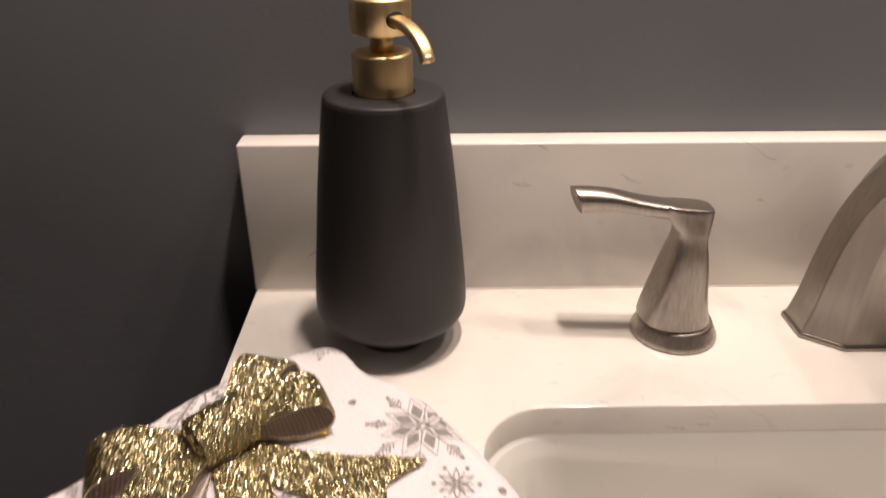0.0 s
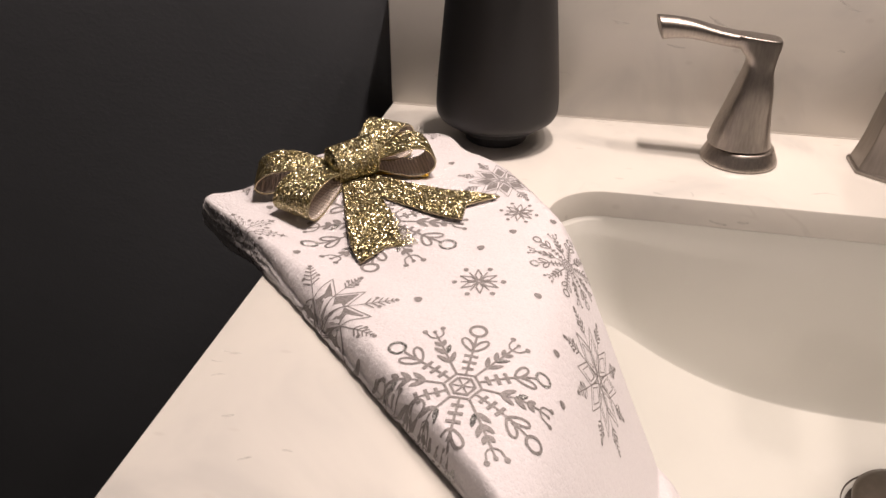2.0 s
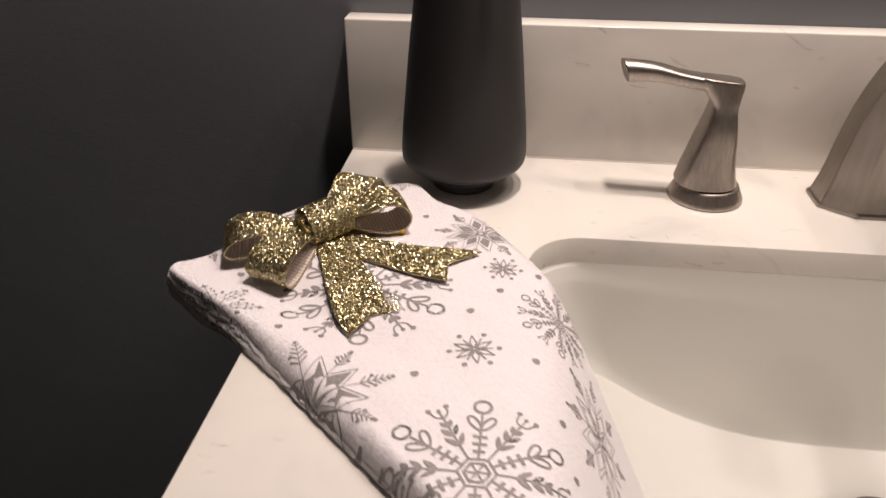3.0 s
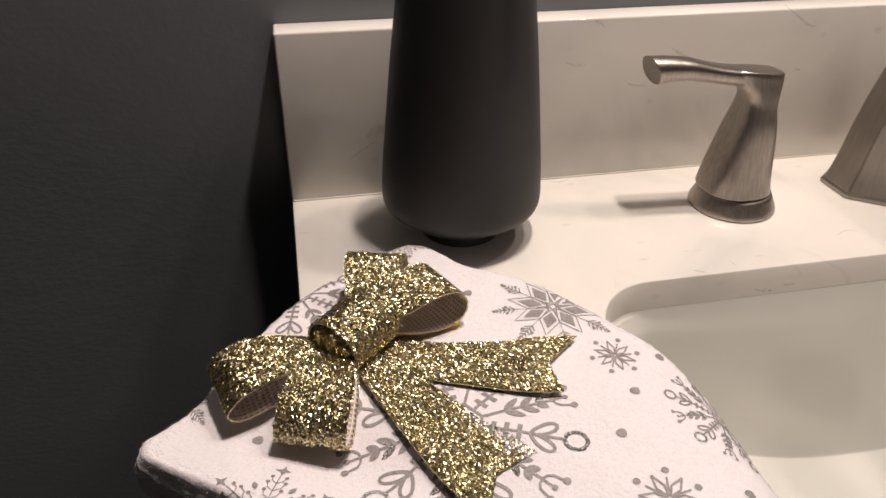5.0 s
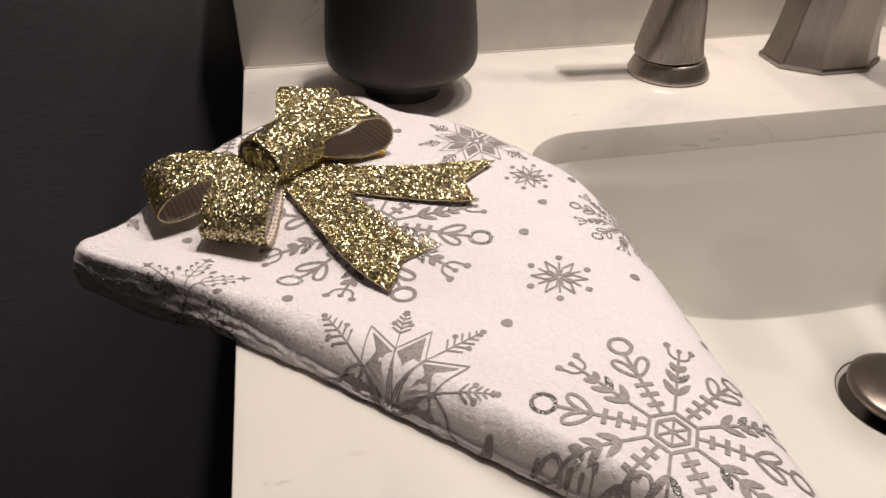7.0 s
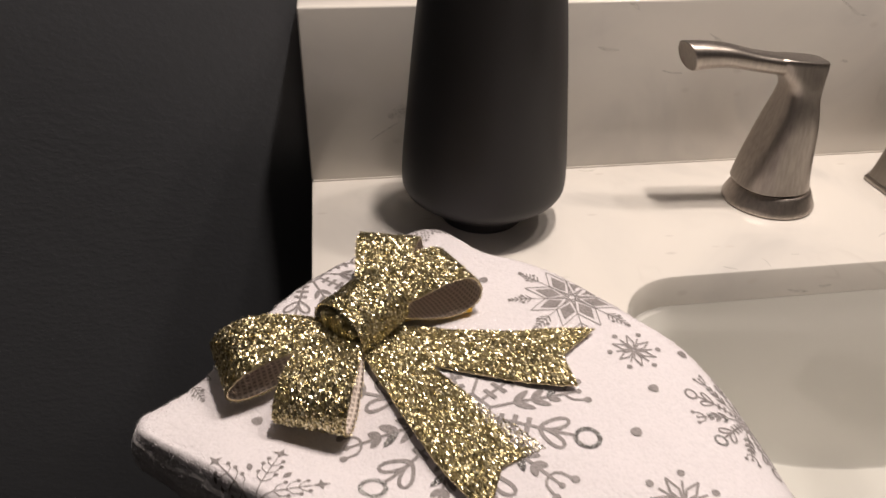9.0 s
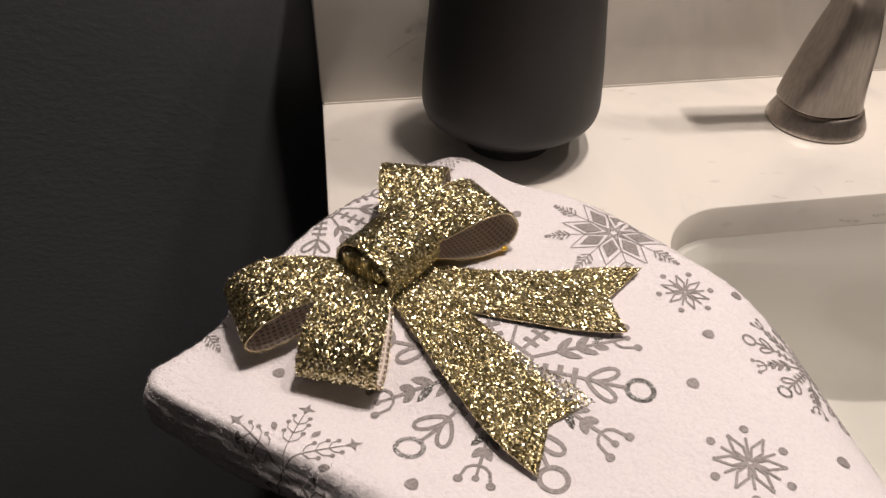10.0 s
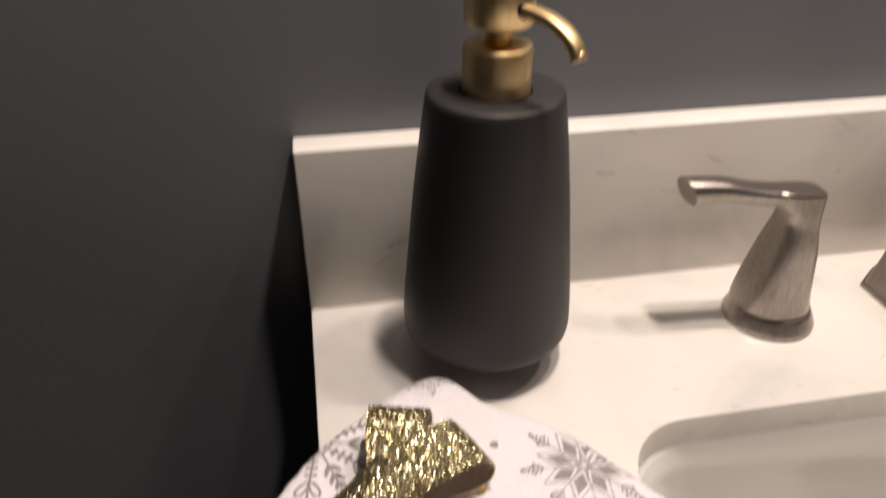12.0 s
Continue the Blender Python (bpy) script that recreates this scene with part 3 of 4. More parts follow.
def bottle_profile():
    ctl = [(0.0318, 0.0142), (0.0352, 0.0151), (0.0388, 0.0167), (0.0414, 0.0188), (0.0430, 0.0218), (0.0435, 0.0262), (0.0433, 0.0320), (0.0424, 0.0450), (0.0402, 0.0680), (0.0376, 0.0950), (0.0345, 0.1220), (0.0318, 0.1425), (0.0312, 0.1456)]
    foot = [(0.0212, COUNTER + 0.0002), (0.0222, COUNTER + 0.0010), (0.0226, COUNTER + 0.0090), (0.0232, COUNTER + 0.0096), (0.0290, COUNTER + 0.0098), (0.0299, COUNTER + 0.0102), (0.0304, COUNTER + 0.0110), (0.0307, COUNTER + 0.0130), (0.0309, COUNTER + 0.0138)]
    prof = foot + [(r, COUNTER + z) for r, z in spline(ctl, 5)]
    prof += [(r, COUNTER + z) for r, z in ((0.0309, 0.1466), (0.0303, 0.1472), (0.0294, 0.1475), (0.0168, 0.1478), (0.0163, 0.1475), (0.0160, 0.1466), (0.0159, 0.1380))]
    return prof


smooth_by_angle(part("bottle", lathe(BX, BY, bottle_profile(), 96), CERAMIC, soap), 38)
pump = part("pump_collar", lathe(BX, BY, [(0.0142, COUNTER + 0.1382), (0.0152, COUNTER + 0.1395), (0.0153, COUNTER + 0.150), (0.0153, COUNTER + 0.1662), (0.0148, COUNTER + 0.1676), (0.0138, COUNTER + 0.1680), (0.0068, COUNTER + 0.1684)], 64), BRASS, soap, "brass screw collar")
part("pump_stem", lathe(BX, BY, [(0.0058, COUNTER + 0.1675), (0.0058, COUNTER + 0.1775)], 32), BRASS, soap, "brass pump stem")
part("pump_head", lathe(BX, BY, [(0.0060, COUNTER + 0.1764), (0.0142, COUNTER + 0.1768), (0.0150, COUNTER + 0.1778), (0.0151, COUNTER + 0.1928), (0.0146, COUNTER + 0.1939), (0.0134, COUNTER + 0.1943), (0.0006, COUNTER + 0.1945)], 64), BRASS, soap, "round brass pump head")


def nozzle_mesh():
    """Flat curved bar with rounded edges and a hollow end."""
    d = Vector((0.52, -0.855, 0)).normalized()
    path = spline([(0.0125, 0.1850), (0.020, 0.1846), (0.0285, 0.1832), (0.0360, 0.1802), (0.0410, 0.1762), (0.0442, 0.1712)], 6)
    rings = []
    for i, (u, z) in enumerate(path):
        a, b = path[max(i - 1, 0)], path[min(i + 1, len(path) - 1)]
        tan = (Vector((d.x, d.y, 0)) * (b[0] - a[0]) + Vector((0, 0, b[1] - a[1]))).normalized()
        side = Vector((-d.y, d.x, 0))
        up = side.cross(tan)
        w, t = 0.0037 - 0.0004 * i / len(path), 0.0024
        c = Vector((BX + d.x * u, BY + d.y * u, COUNTER + z))
        rings.append([tuple(c + side * w * p + up * t * q) for p, q in superloop(24, 4.0)])
    c = np.mean(rings[-1], axis=0)
    rings.append([tuple(c + (np.array(p) - c) * 0.6) for p in rings[-1]])
    rings.append([tuple(c + (np.array(p) - c) * 0.55 + np.array((0, 0, 0.003))) for p in rings[-2]])
    return loft(rings)


def socket_mesh():
    """Dark hole in the pump head from which the bar comes."""
    d, side = Vector((0.52, -0.855, 0)).normalized(), Vector((0.855, 0.52, 0)).normalized()
    c = Vector((BX, BY, COUNTER + 0.1850)) + d * 0.0146
    rings = []
    for out, r in ((-0.002, 0.0046), (0.0006, 0.0046), (0.0008, 0.0042)):
        rings.append([tuple(c + d * out + side * r * math.cos(q) + Vector((0, 0, r * 0.9 * math.sin(q)))) for q in np.linspace(0, 2 * math.pi, 24, False)])
    return loft(rings)


part("nozzle_socket", socket_mesh(), GAP_BLACK, soap, "dark hole round the spout")
part("nozzle", nozzle_mesh(), BRASS, soap, "curved brass spout tube")

# ---------------------------------------------------------------- folded towel
TC = (0.08, -0.225)          # a point inside the folded shape
OUTLINE = [(-0.0590, -0.1895), (-0.0605, -0.1945), (-0.0598, -0.2000), (-0.0555, -0.2045), (-0.030, -0.2255), (0.000, -0.2470), (0.041, -0.2860), (0.081, -0.3245), (0.133, -0.3735), (0.165, -0.404), (0.178, -0.413), (0.190, -0.412),
           (0.220, -0.378), (0.233, -0.345), (0.239, -0.305), (0.237, -0.262), (0.227, -0.2380), (0.2121, -0.2330), (0.1995, -0.2272), (0.1874, -0.2200), (0.1805, -0.2150), (0.1732, -0.2070), (0.1644, -0.1965), (0.1572, -0.1850), (0.1480, -0.1750), (0.1365, -0.1600), (0.1205, -0.1360),
           (0.1040, -0.1170), (0.0800, -0.1040), (0.0710, -0.0880), (0.0640, -0.0790), (0.0500, -0.0790),
           (0.0240, -0.0960), (-0.0030, -0.1220), (-0.0230, -0.1500), (-0.0400, -0.1735)]


def towel_radius():
    ring = np.array(OUTLINE)
    for _ in range(2):      # corner cutting
        nxt = np.roll(ring, -1, axis=0)
        ring = np.stack([ring * 0.75 + nxt * 0.25, ring * 0.25 + nxt * 0.75], axis=1).reshape(-1, 2)
    rel = ring - np.array(TC)
    ang = np.unwrap(np.arctan2(rel[:, 1], rel[:, 0]))
    order = np.argsort(ang % (2 * math.pi))
    a, r = (ang % (2 * math.pi))[order], np.hypot(rel[:, 0], rel[:, 1])[order]
    grid = np.linspace(0, 2 * math.pi, 2049)
    return grid, np.interp(grid, np.concatenate([a - 2 * math.pi, a, a + 2 * math.pi]), np.concatenate([r, r, r]))


R_GRID, R_VAL = towel_radius()


def edge_at(x):
    """How round the fold's edge is: crisp at the tip, fuller along the stacked folds."""
    k = min(max((x + 0.02) / 0.06, 0), 1)
    return 0.0046 + 0.0066 * k * k * (3 - 2 * k)


def radius_at(a):
    r = float(np.interp(a % (2 * math.pi), R_GRID, R_VAL))
    x, y = math.cos(a) * r, math.sin(a) * r
    return r + 0.0004 * noise.noise(Vector((x * 240, y * 240, 2))) + 0.0004 * noise.noise(Vector((x * 700, y * 700, 6)))


def hang(x, y):
    """How fully the cloth gives way over the bowl: none behind its rim nor at its front."""
    k = min(max((-0.148 - y) / 0.045, 0), 1)
    q = min(max((y + 0.424) / 0.020, 0), 1)
    return k * k * (3 - 2 * k) * q * q * (3 - 2 * q)


def fall(x):
    """Depth of the drape below the worktop along x."""
    return min(0.0168 * math.log(1 + math.exp((x - 0.159) / 0.008)), 0.126)


def sag(x, y):
    """How far the cloth hangs down into the bowl."""
    return fall(x) * hang(x, y)


@functools.lru_cache(maxsize=None)
def drape_table(k):
    """Plan x against the length of cloth used up to there, where the drape has strength k."""
    xs = np.linspace(0.10, 0.27, 341)
    zs = np.array([fall(x) * k for x in xs])
    run = np.concatenate([[0.0], np.cumsum(np.hypot(np.diff(xs), np.diff(zs)))]) + 0.10
    return xs, run


def on_cloth(m, y):
    """Plan x of the point that lies m along the cloth."""
    if m <= 0.10:
        return m
    xs, run = drape_table(round(hang(m, y), 1))
    return float(np.interp(m, run, xs))


def along_cloth(x, y):
    xs, run = drape_table(round(hang(x, y), 1))
    return float(np.interp(x, xs, run)) if x > 0.10 else x


def droop(x):
    """How far the folded edge hangs below the worktop past its end."""
    k = min(max((0.001 - x) / 0.034, 0), 1)
    return 0.0056 * k * k * (3 - 2 * k)


def loft_height(x, y):
    h = 0.0148 + 0.0009 * noise.noise(Vector((x * 22, y * 22, 3))) + 0.0005 * noise.noise(Vector((x * 60, y * 60, 8)))
    # a hollow behind the thick front fold
    u, v = ((x - 0.005) * 0.84 - (y + 0.212) * 0.54) / 0.07, ((x - 0.005) * 0.54 + (y + 0.212) * 0.84) / 0.018
    h -= 0.0073 * math.exp(-u * u - v * v)
    h += 0.0014 * math.exp(-((x - 0.118) ** 2 + (y + 0.16) ** 2) / 0.0018)
    h += 0.0022 * math.exp(-((x - 0.13) ** 2 + (y + 0.34) ** 2) / 0.0030)
    h -= 0.0040 * math.exp(-((x + 0.055) ** 2 + (y + 0.190) ** 2) / 0.0009)
    return h


def towel_point(x, y, lift=0.0):
    """Where the plan point lies on the towel: on top, or past the outline down its side."""
    dx, dy = x - TC[0], y - TC[1]
    d, a = math.hypot(dx, dy), math.atan2(dy, dx)
    big = radius_at(a)
    if d <= big:
        near, edge = big - d, edge_at(TC[0] + math.cos(a) * big)
        dip = edge - math.sqrt(max(edge ** 2 - (edge - near) ** 2, 0)) if near < edge else 0.0
        out = (edge - near) / edge if near < edge else 0.0
        z = COUNTER + 0.0006 + loft_height(x, y) - dip - sag(x, y) + lift * (1 - 0.5 * out)
        return Vector((x + math.cos(a) * lift * out, y + math.sin(a) * lift * out, z))
    over = d - big
    ex, ey = TC[0] + math.cos(a) * big, TC[1] + math.sin(a) * big
    rim = loft_height(ex, ey) - edge_at(ex)
    s = min(over / max(rim + droop(ex), 0.004), 1.0)
    return side_point(a, big, ex, ey, rim, s, lift)


def side_point(a, big, ex, ey, rim, s, lift=0.0):
    layers = 0.0004 * abs(math.sin(math.pi * 2.6 * s + 0.8 * noise.noise(Vector((a * 7, 1, 2))))) + 0.0012 * math.sin(math.pi * s)
    rough = 0.0007 * noise.noise(Vector((ex * 110, ey * 110, s * 5))) + 0.0003 * noise.noise(Vector((ex * 420, ey * 420, s * 9)))
    flare = (0.0020 + 0.0058 * min(max((0.03 - ex) / 0.05, 0), 1)) * max(math.cos(a - radians(228)), 0)      # the lower folds reach out in front
    o = layers + rough + lift + (flare - 0.0012) * s
    return Vector((ex + math.cos(a) * o, ey + math.sin(a) * o, COUNTER + 0.0006 + rim * (1 - s) - droop(ex) * s - sag(ex, ey)))


def towel_mesh():
    n_a = 760
    inner = list(np.linspace(0.03, 0.86, 46)) + list(np.linspace(0.87, 1.0, 30))
    bm = bmesh.new()
    mid = bm.verts.new(towel_point(*TC))
    rings = []
    angles = [2 * math.pi * i / n_a for i in range(n_a)]
    for rho in inner:
        rings.append([bm.verts.new(towel_point(TC[0] + math.cos(a) * radius_at(a) * rho * 0.99999, TC[1] + math.sin(a) * radius_at(a) * rho * 0.99999)) for a in angles])
    for s in np.linspace(0.08, 1, 13):
        row = []
        for a in angles:
            big = radius_at(a)
            ex, ey = TC[0] + math.cos(a) * big, TC[1] + math.sin(a) * big
            row.append(bm.verts.new(side_point(a, big, ex, ey, loft_height(ex, ey) - edge_at(ex), s)))
        rings.append(row)
    for rho in (0.96, 0.8, 0.5, 0.2):
        row = []
        for a in angles:
            big = radius_at(a) * rho
            x, y = TC[0] + math.cos(a) * big, TC[1] + math.sin(a) * big
            row.append(bm.verts.new((x, y, COUNTER + 0.0006 - droop(x) - sag(x, y))))
        rings.append(row)
    for i in range(n_a):
        bm.faces.new((mid, rings[0][i], rings[0][(i + 1) % n_a]))
    for p, q in zip(rings, rings[1:]):
        for i in range(n_a):
            j = (i + 1) % n_a
            bm.faces.new((p[i], q[i], q[j], p[j]))
    bm.faces.new(rings[-1])
    return bm


towel = tagged(new("folded_hand_towel"), "white plush hand towel with silver snowflake print, folded to a point", "towel")
part("cloth", towel_mesh(), TERRY, towel)


def pile_mesh():
    """Short stray fibres along the rounded edges and sides."""
    rng = random.Random(5)
    verts, faces = [], []
    for _ in range(18000):
        a = rng.uniform(0, 2 * math.pi)
        big = radius_at(a)
        side = rng.random() < 0.35
        if side:
            ex, ey = TC[0] + math.cos(a) * big, TC[1] + math.sin(a) * big
            p = side_point(a, big, ex, ey, loft_height(ex, ey) - edge_at(ex), rng.random() ** 1.3)
            up = 0.25
        else:
            d = big - rng.random() ** 2.2 * 0.010
            p = towel_point(TC[0] + math.cos(a) * d, TC[1] + math.sin(a) * d)
            up = 1.0
        out = Vector((math.cos(a) * (1.0 if side else 0.5), math.sin(a) * (1.0 if side else 0.5), up))
        out += Vector((rng.gauss(0, 0.7), rng.gauss(0, 0.7), rng.gauss(0, 0.5)))
        out = out.normalized() * (rng.uniform(0.0003, 0.0006) if side else rng.uniform(0.0004, 0.0010))
        w = Vector((rng.gauss(0, 1), rng.gauss(0, 1), rng.gauss(0, 1))).cross(out).normalized() * 0.00009
        k = len(verts)
        verts += [tuple(p - w), tuple(p + w), tuple(p + out)]
        faces.append((k, k + 1, k + 2))
    me = bpy.data.meshes.new("terry_fibre")
    me.from_pydata(verts, [], faces)
    me.materials.append(TERRY)
    ob = new("terry_fibre", me)
    ob.parent = towel
    ob["label"] = "stray white terry fibres"
    ob["kind"] = "stuff"
    return ob


pile_mesh()


# ---- silver snowflake prints, thin on the cloth
class Ink:
    """Flat strokes and blobs in a print's own plane, laid onto the towel."""

    def __init__(self, x, y, turn, size):
        self.m, self.y, self.turn, self.size = along_cloth(x, y), y, radians(turn), size
        self.bm = bmesh.new()
        self.shine = 0

    def place(self, u, v, lift=0.00026):
        c, s = math.cos(self.turn), math.sin(self.turn)
        u, v = u * self.size, v * self.size
        y = self.y + u * s + v * c
        return towel_point(on_cloth(self.m + u * c - v * s, y), y, lift)

    def stroke(self, pts, width, taper=0.0):
        fine = []
        for (a, b), (c, d) in zip(pts, pts[1:]):
            k = max(1, int(math.hypot(c - a, d - b) * self.size / 0.0011))
            fine += [(a + (c - a) * i / k, b + (d - b) * i / k) for i in range(k)]
        fine.append(pts[-1])
        prev = None
        n = len(fine)
        for i, (u, v) in enumerate(fine):
            a, b = fine[max(i - 1, 0)], fine[min(i + 1, n - 1)]
            dx, dy = b[0] - a[0], b[1] - a[1]
            l = math.hypot(dx, dy) or 1
            w = width * 0.5 * (1 - taper * abs(2 * i / max(n - 1, 1) - 1))
            pair = (self.bm.verts.new(self.place(u - dy / l * w, v + dx / l * w)), self.bm.verts.new(self.place(u + dy / l * w, v - dx / l * w)))
            if prev:
                self.bm.faces.new((prev[0], prev[1], pair[1], pair[0])).material_index = self.shine
            prev = pair

    def blob(self, pts):
        """A filled shape, star-shaped about its middle."""
        mu, mv = sum(p[0] for p in pts) / len(pts), sum(p[1] for p in pts) / len(pts)
        mid = self.bm.verts.new(self.place(mu, mv))
        inner = [self.bm.verts.new(self.place((mu + u) / 2, (mv + v) / 2)) for u, v in pts]
        outer = [self.bm.verts.new(self.place(u, v)) for u, v in pts]
        for i in range(len(pts)):
            j = (i + 1) % len(pts)
            self.bm.faces.new((mid, inner[i], inner[j])).material_index = self.shine
            self.bm.faces.new((inner[i], outer[i], outer[j], inner[j])).material_index = self.shine

    def disc(self, u, v, r, n=14):
        self.blob([(u + r * math.cos(2 * math.pi * k / n), v + r * math.sin(2 * math.pi * k / n)) for k in range(n)])

    def ring(self, u, v, r, width, n=22):
        self.stroke([(u + r * math.cos(2 * math.pi * k / n), v + r * math.sin(2 * math.pi * k / n)) for k in range(n + 1)], width)

    def leaf(self, u, v, angle, length, fat):
        c, s = math.cos(angle), math.sin(angle)
        side = [(0, 0), (0.25, 0.8), (0.55, 1), (0.85, 0.6), (1, 0), (0.85, -0.6), (0.55, -1), (0.25, -0.8)]
        self.blob([(u + length * p * c - fat * q * s, v + length * p * s + fat * q * c) for p, q in side])

    def petal(self, u, v, angle, length, fat, width):
        """Outlined loop petal."""
        c, s = math.cos(angle), math.sin(angle)
        pts = []
        for k in range(15):
            q = 2 * math.pi * k / 14
            p, w = (1 - math.cos(q)) / 2 * length, math.sin(q) * fat * (0.55 + 0.45 * (1 - math.cos(q)) / 2)
            pts.append((u + p * c - w * s, v + p * s + w * c))
        self.stroke(pts, width)

    def done(self, label):
        return part("snowflake_print", self.bm, [PRINT, GLINT], towel, label, recalc=False)


def polar(r, a):
    return r * math.cos(a), r * math.sin(a)


def grand_flake(x, y, turn, size):
    """Large lacy flake: six arms end in rings, six leafy ones in forks."""
    k = Ink(x, y, turn, size)
    w = 0.026
    for rad in (0.125, 0.185):
        k.stroke([polar(rad, radians(60 * i + 30)) for i in range(7)], w)
    for i in range(6):
        a = radians(60 * i)
        b = a + radians(30)
        k.stroke([(0, 0), polar(0.125, b)], w * 0.7)
        # ringed arm: three bars, two loops, a ring
        k.stroke([polar(0.16, a), polar(0.80, a)], w)
        for r, l in ((0.26, 0.060), (0.36, 0.072), (0.46, 0.072)):
            cx, cy = polar(r, a)
            ox, oy = polar(l, a + math.pi / 2)
            k.stroke([(cx - ox, cy - oy), (cx + ox, cy + oy)], w * 1.5)
        px, py = polar(0.55, a)
        for s in (-1, 1):
            k.petal(px, py, a + s * 0.60, 0.225, 0.056, w * 1.1)
        k.shine = 1 if i % 2 else 0
        k.ring(*polar(0.89, a), 0.086, w * 1.3)
        k.shine = 0
        # leafy arm
        k.stroke([polar(0.185, b), polar(0.80, b)], w * 0.9)
        for n, (r, l) in enumerate(((0.36, 0.185), (0.50, 0.165), (0.63, 0.115))):
            for s in (-1, 1):
                k.shine = 1 if (i * 2 + n + s) % 5 == 0 else 0
                k.leaf(*polar(r, b), b + s * 0.56, l, 0.030)
                k.shine = 0
        bx, by = polar(0.78, b)
        for s in (-1, 1):
            c1 = polar(0.085, b + s * 1.05)
            c2 = polar(0.175, b + s * 0.60)
            c0 = polar(0.045, b + s * 1.3)
            k.stroke([(bx, by), (bx + c0[0], by + c0[1]), (bx + c1[0], by + c1[1]), (bx + c2[0], by + c2[1])], w * 0.75)
            k.disc(bx + c2[0], by + c2[1], 0.030)
        k.stroke([(bx, by), polar(0.88, b)], w * 0.7)
        k.disc(*polar(0.89, b), 0.024)
    return k.done("large lacy silver snowflake print")


def fir_sprig(k, r0, r1, a, w):
    """Needled twig with a bead at its end and one on either side of its middle."""
    k.stroke([polar(r0, a), polar(r1, a)], w)
    for i in range(5):
        f = 0.16 + 0.17 * i
        cx, cy = polar(r0 + (r1 - r0) * f, a)
        l = (r1 - r0) * (0.30, 0.27, 0.25, 0.19, 0.13)[i]
        for s in (-1, 1):
            ox, oy = polar(l, a + s * 0.85)
            k.stroke([(cx, cy), (cx + ox, cy + oy)], w * 1.7, 0.2)
            if i == 1:
                k.disc(cx + ox, cy + oy, 0.028, 8)
    k.disc(*polar(r1, a), 0.030, 8)


def star_flake(x, y, turn, size, filled, reach=(0.91, 0.89)):
    """Star of eight diamonds with fir sprigs between its points; filled: size of the solid cores, 0 for outlines."""
    k = Ink(x, y, turn, size)
    w = 0.013
    for i in range(8):
        a = radians(45 * i)
        l = 0.655
        c, s = math.cos(a), math.sin(a)
        shape = [(0.07, 0), (l * 0.52, 0.150), (l * 1.05, 0), (l * 0.52, -0.150)]
        pts = [(p * c - q * s, p * s + q * c) for p, q in shape]
        k.stroke(pts + [pts[0]], w)
        if filled:
            core = [(0.16 / filled, 0), (l * 0.50, 0.100 * filled), (l * 0.80 * filled, 0), (l * 0.50, -0.100 * filled)]
            k.blob([(p * c - q * s, p * s + q * c) for p, q in core])
        else:
            small = [(0.17, 0), (l * 0.51, 0.098), (l * 0.82, 0), (l * 0.51, -0.098)]
            pts = [(p * c - q * s, p * s + q * c) for p, q in small]
            k.stroke(pts + [pts[0]], w * 0.9)
        fir_sprig(k, 0.52, reach[i % 2], a + radians(22.5), w * 0.9)
        k.stroke([polar(0.08, a + radians(22.5)), polar(0.52, a + radians(22.5))], w * 0.7)
        k.disc(*polar(0.055, a + radians(22.5)), 0.018, 6)
    return k.done("star-shaped silver snowflake print with fir sprigs")


def twig_flake(x, y, turn, size):
    """Flake of branching twigs with beads, a four-pointed star at the end of each."""
    k = Ink(x, y, turn, size)
    w = 0.017
    for i in range(6):
        a = radians(60 * i)
        k.stroke([(0, 0), polar(0.84, a)], w)
        for r, l in ((0.28, 0.24), (0.46, 0.25), (0.64, 0.20)):
            px, py = polar(r, a)
            for s in (-1, 1):
                bend = polar(l * 0.55, a + s * 0.95)
                tip = polar(l, a + s * 0.62)
                k.stroke([(px, py), (px + bend[0], py + bend[1]), (px + tip[0], py + tip[1])], w * 0.85)
                k.disc(px + tip[0], py + tip[1], 0.036, 8)
        sx, sy = polar(0.98, a)
        k.blob([(sx + r * math.cos(a + q), sy + r * math.sin(a + q)) for q, r in ((math.pi / 4 * j, 0.135 if j % 2 == 0 else 0.048) for j in range(8))])
        k.leaf(*polar(0.52, a + radians(30)), a + radians(30), 0.17, 0.045)
    return k.done("silver print of branching twigs with beads")


def small_flake(x, y, turn, size):
    k = Ink(x, y, turn, size)
    w = 0.064
    for i in range(6):
        a = radians(60 * i)
        c, s = math.cos(a), math.sin(a)
        pts = [(p * c - q * s, p * s + q * c) for p, q in ((0.05, 0), (0.42, 0.135), (0.84, 0), (0.42, -0.135))]
        k.stroke(pts + [pts[0]], w)
        b = a + radians(30)
        k.stroke([polar(0.05, b), polar(0.72, b)], w)
        k.disc(*polar(0.80, a), 0.055, 8)
        k.disc(*polar(0.97, b), 0.110)
    return k.done("small star snowflake print ringed with dots")


def dot(x, y, r=0.0020):
    k = Ink(x, y, 20, r)
    k.blob([polar(1.0 + 0.08 * math.sin(3 * q), q) for q in np.linspace(0, 2 * math.pi, 16, False)])
    return k.done("round silver dot print")


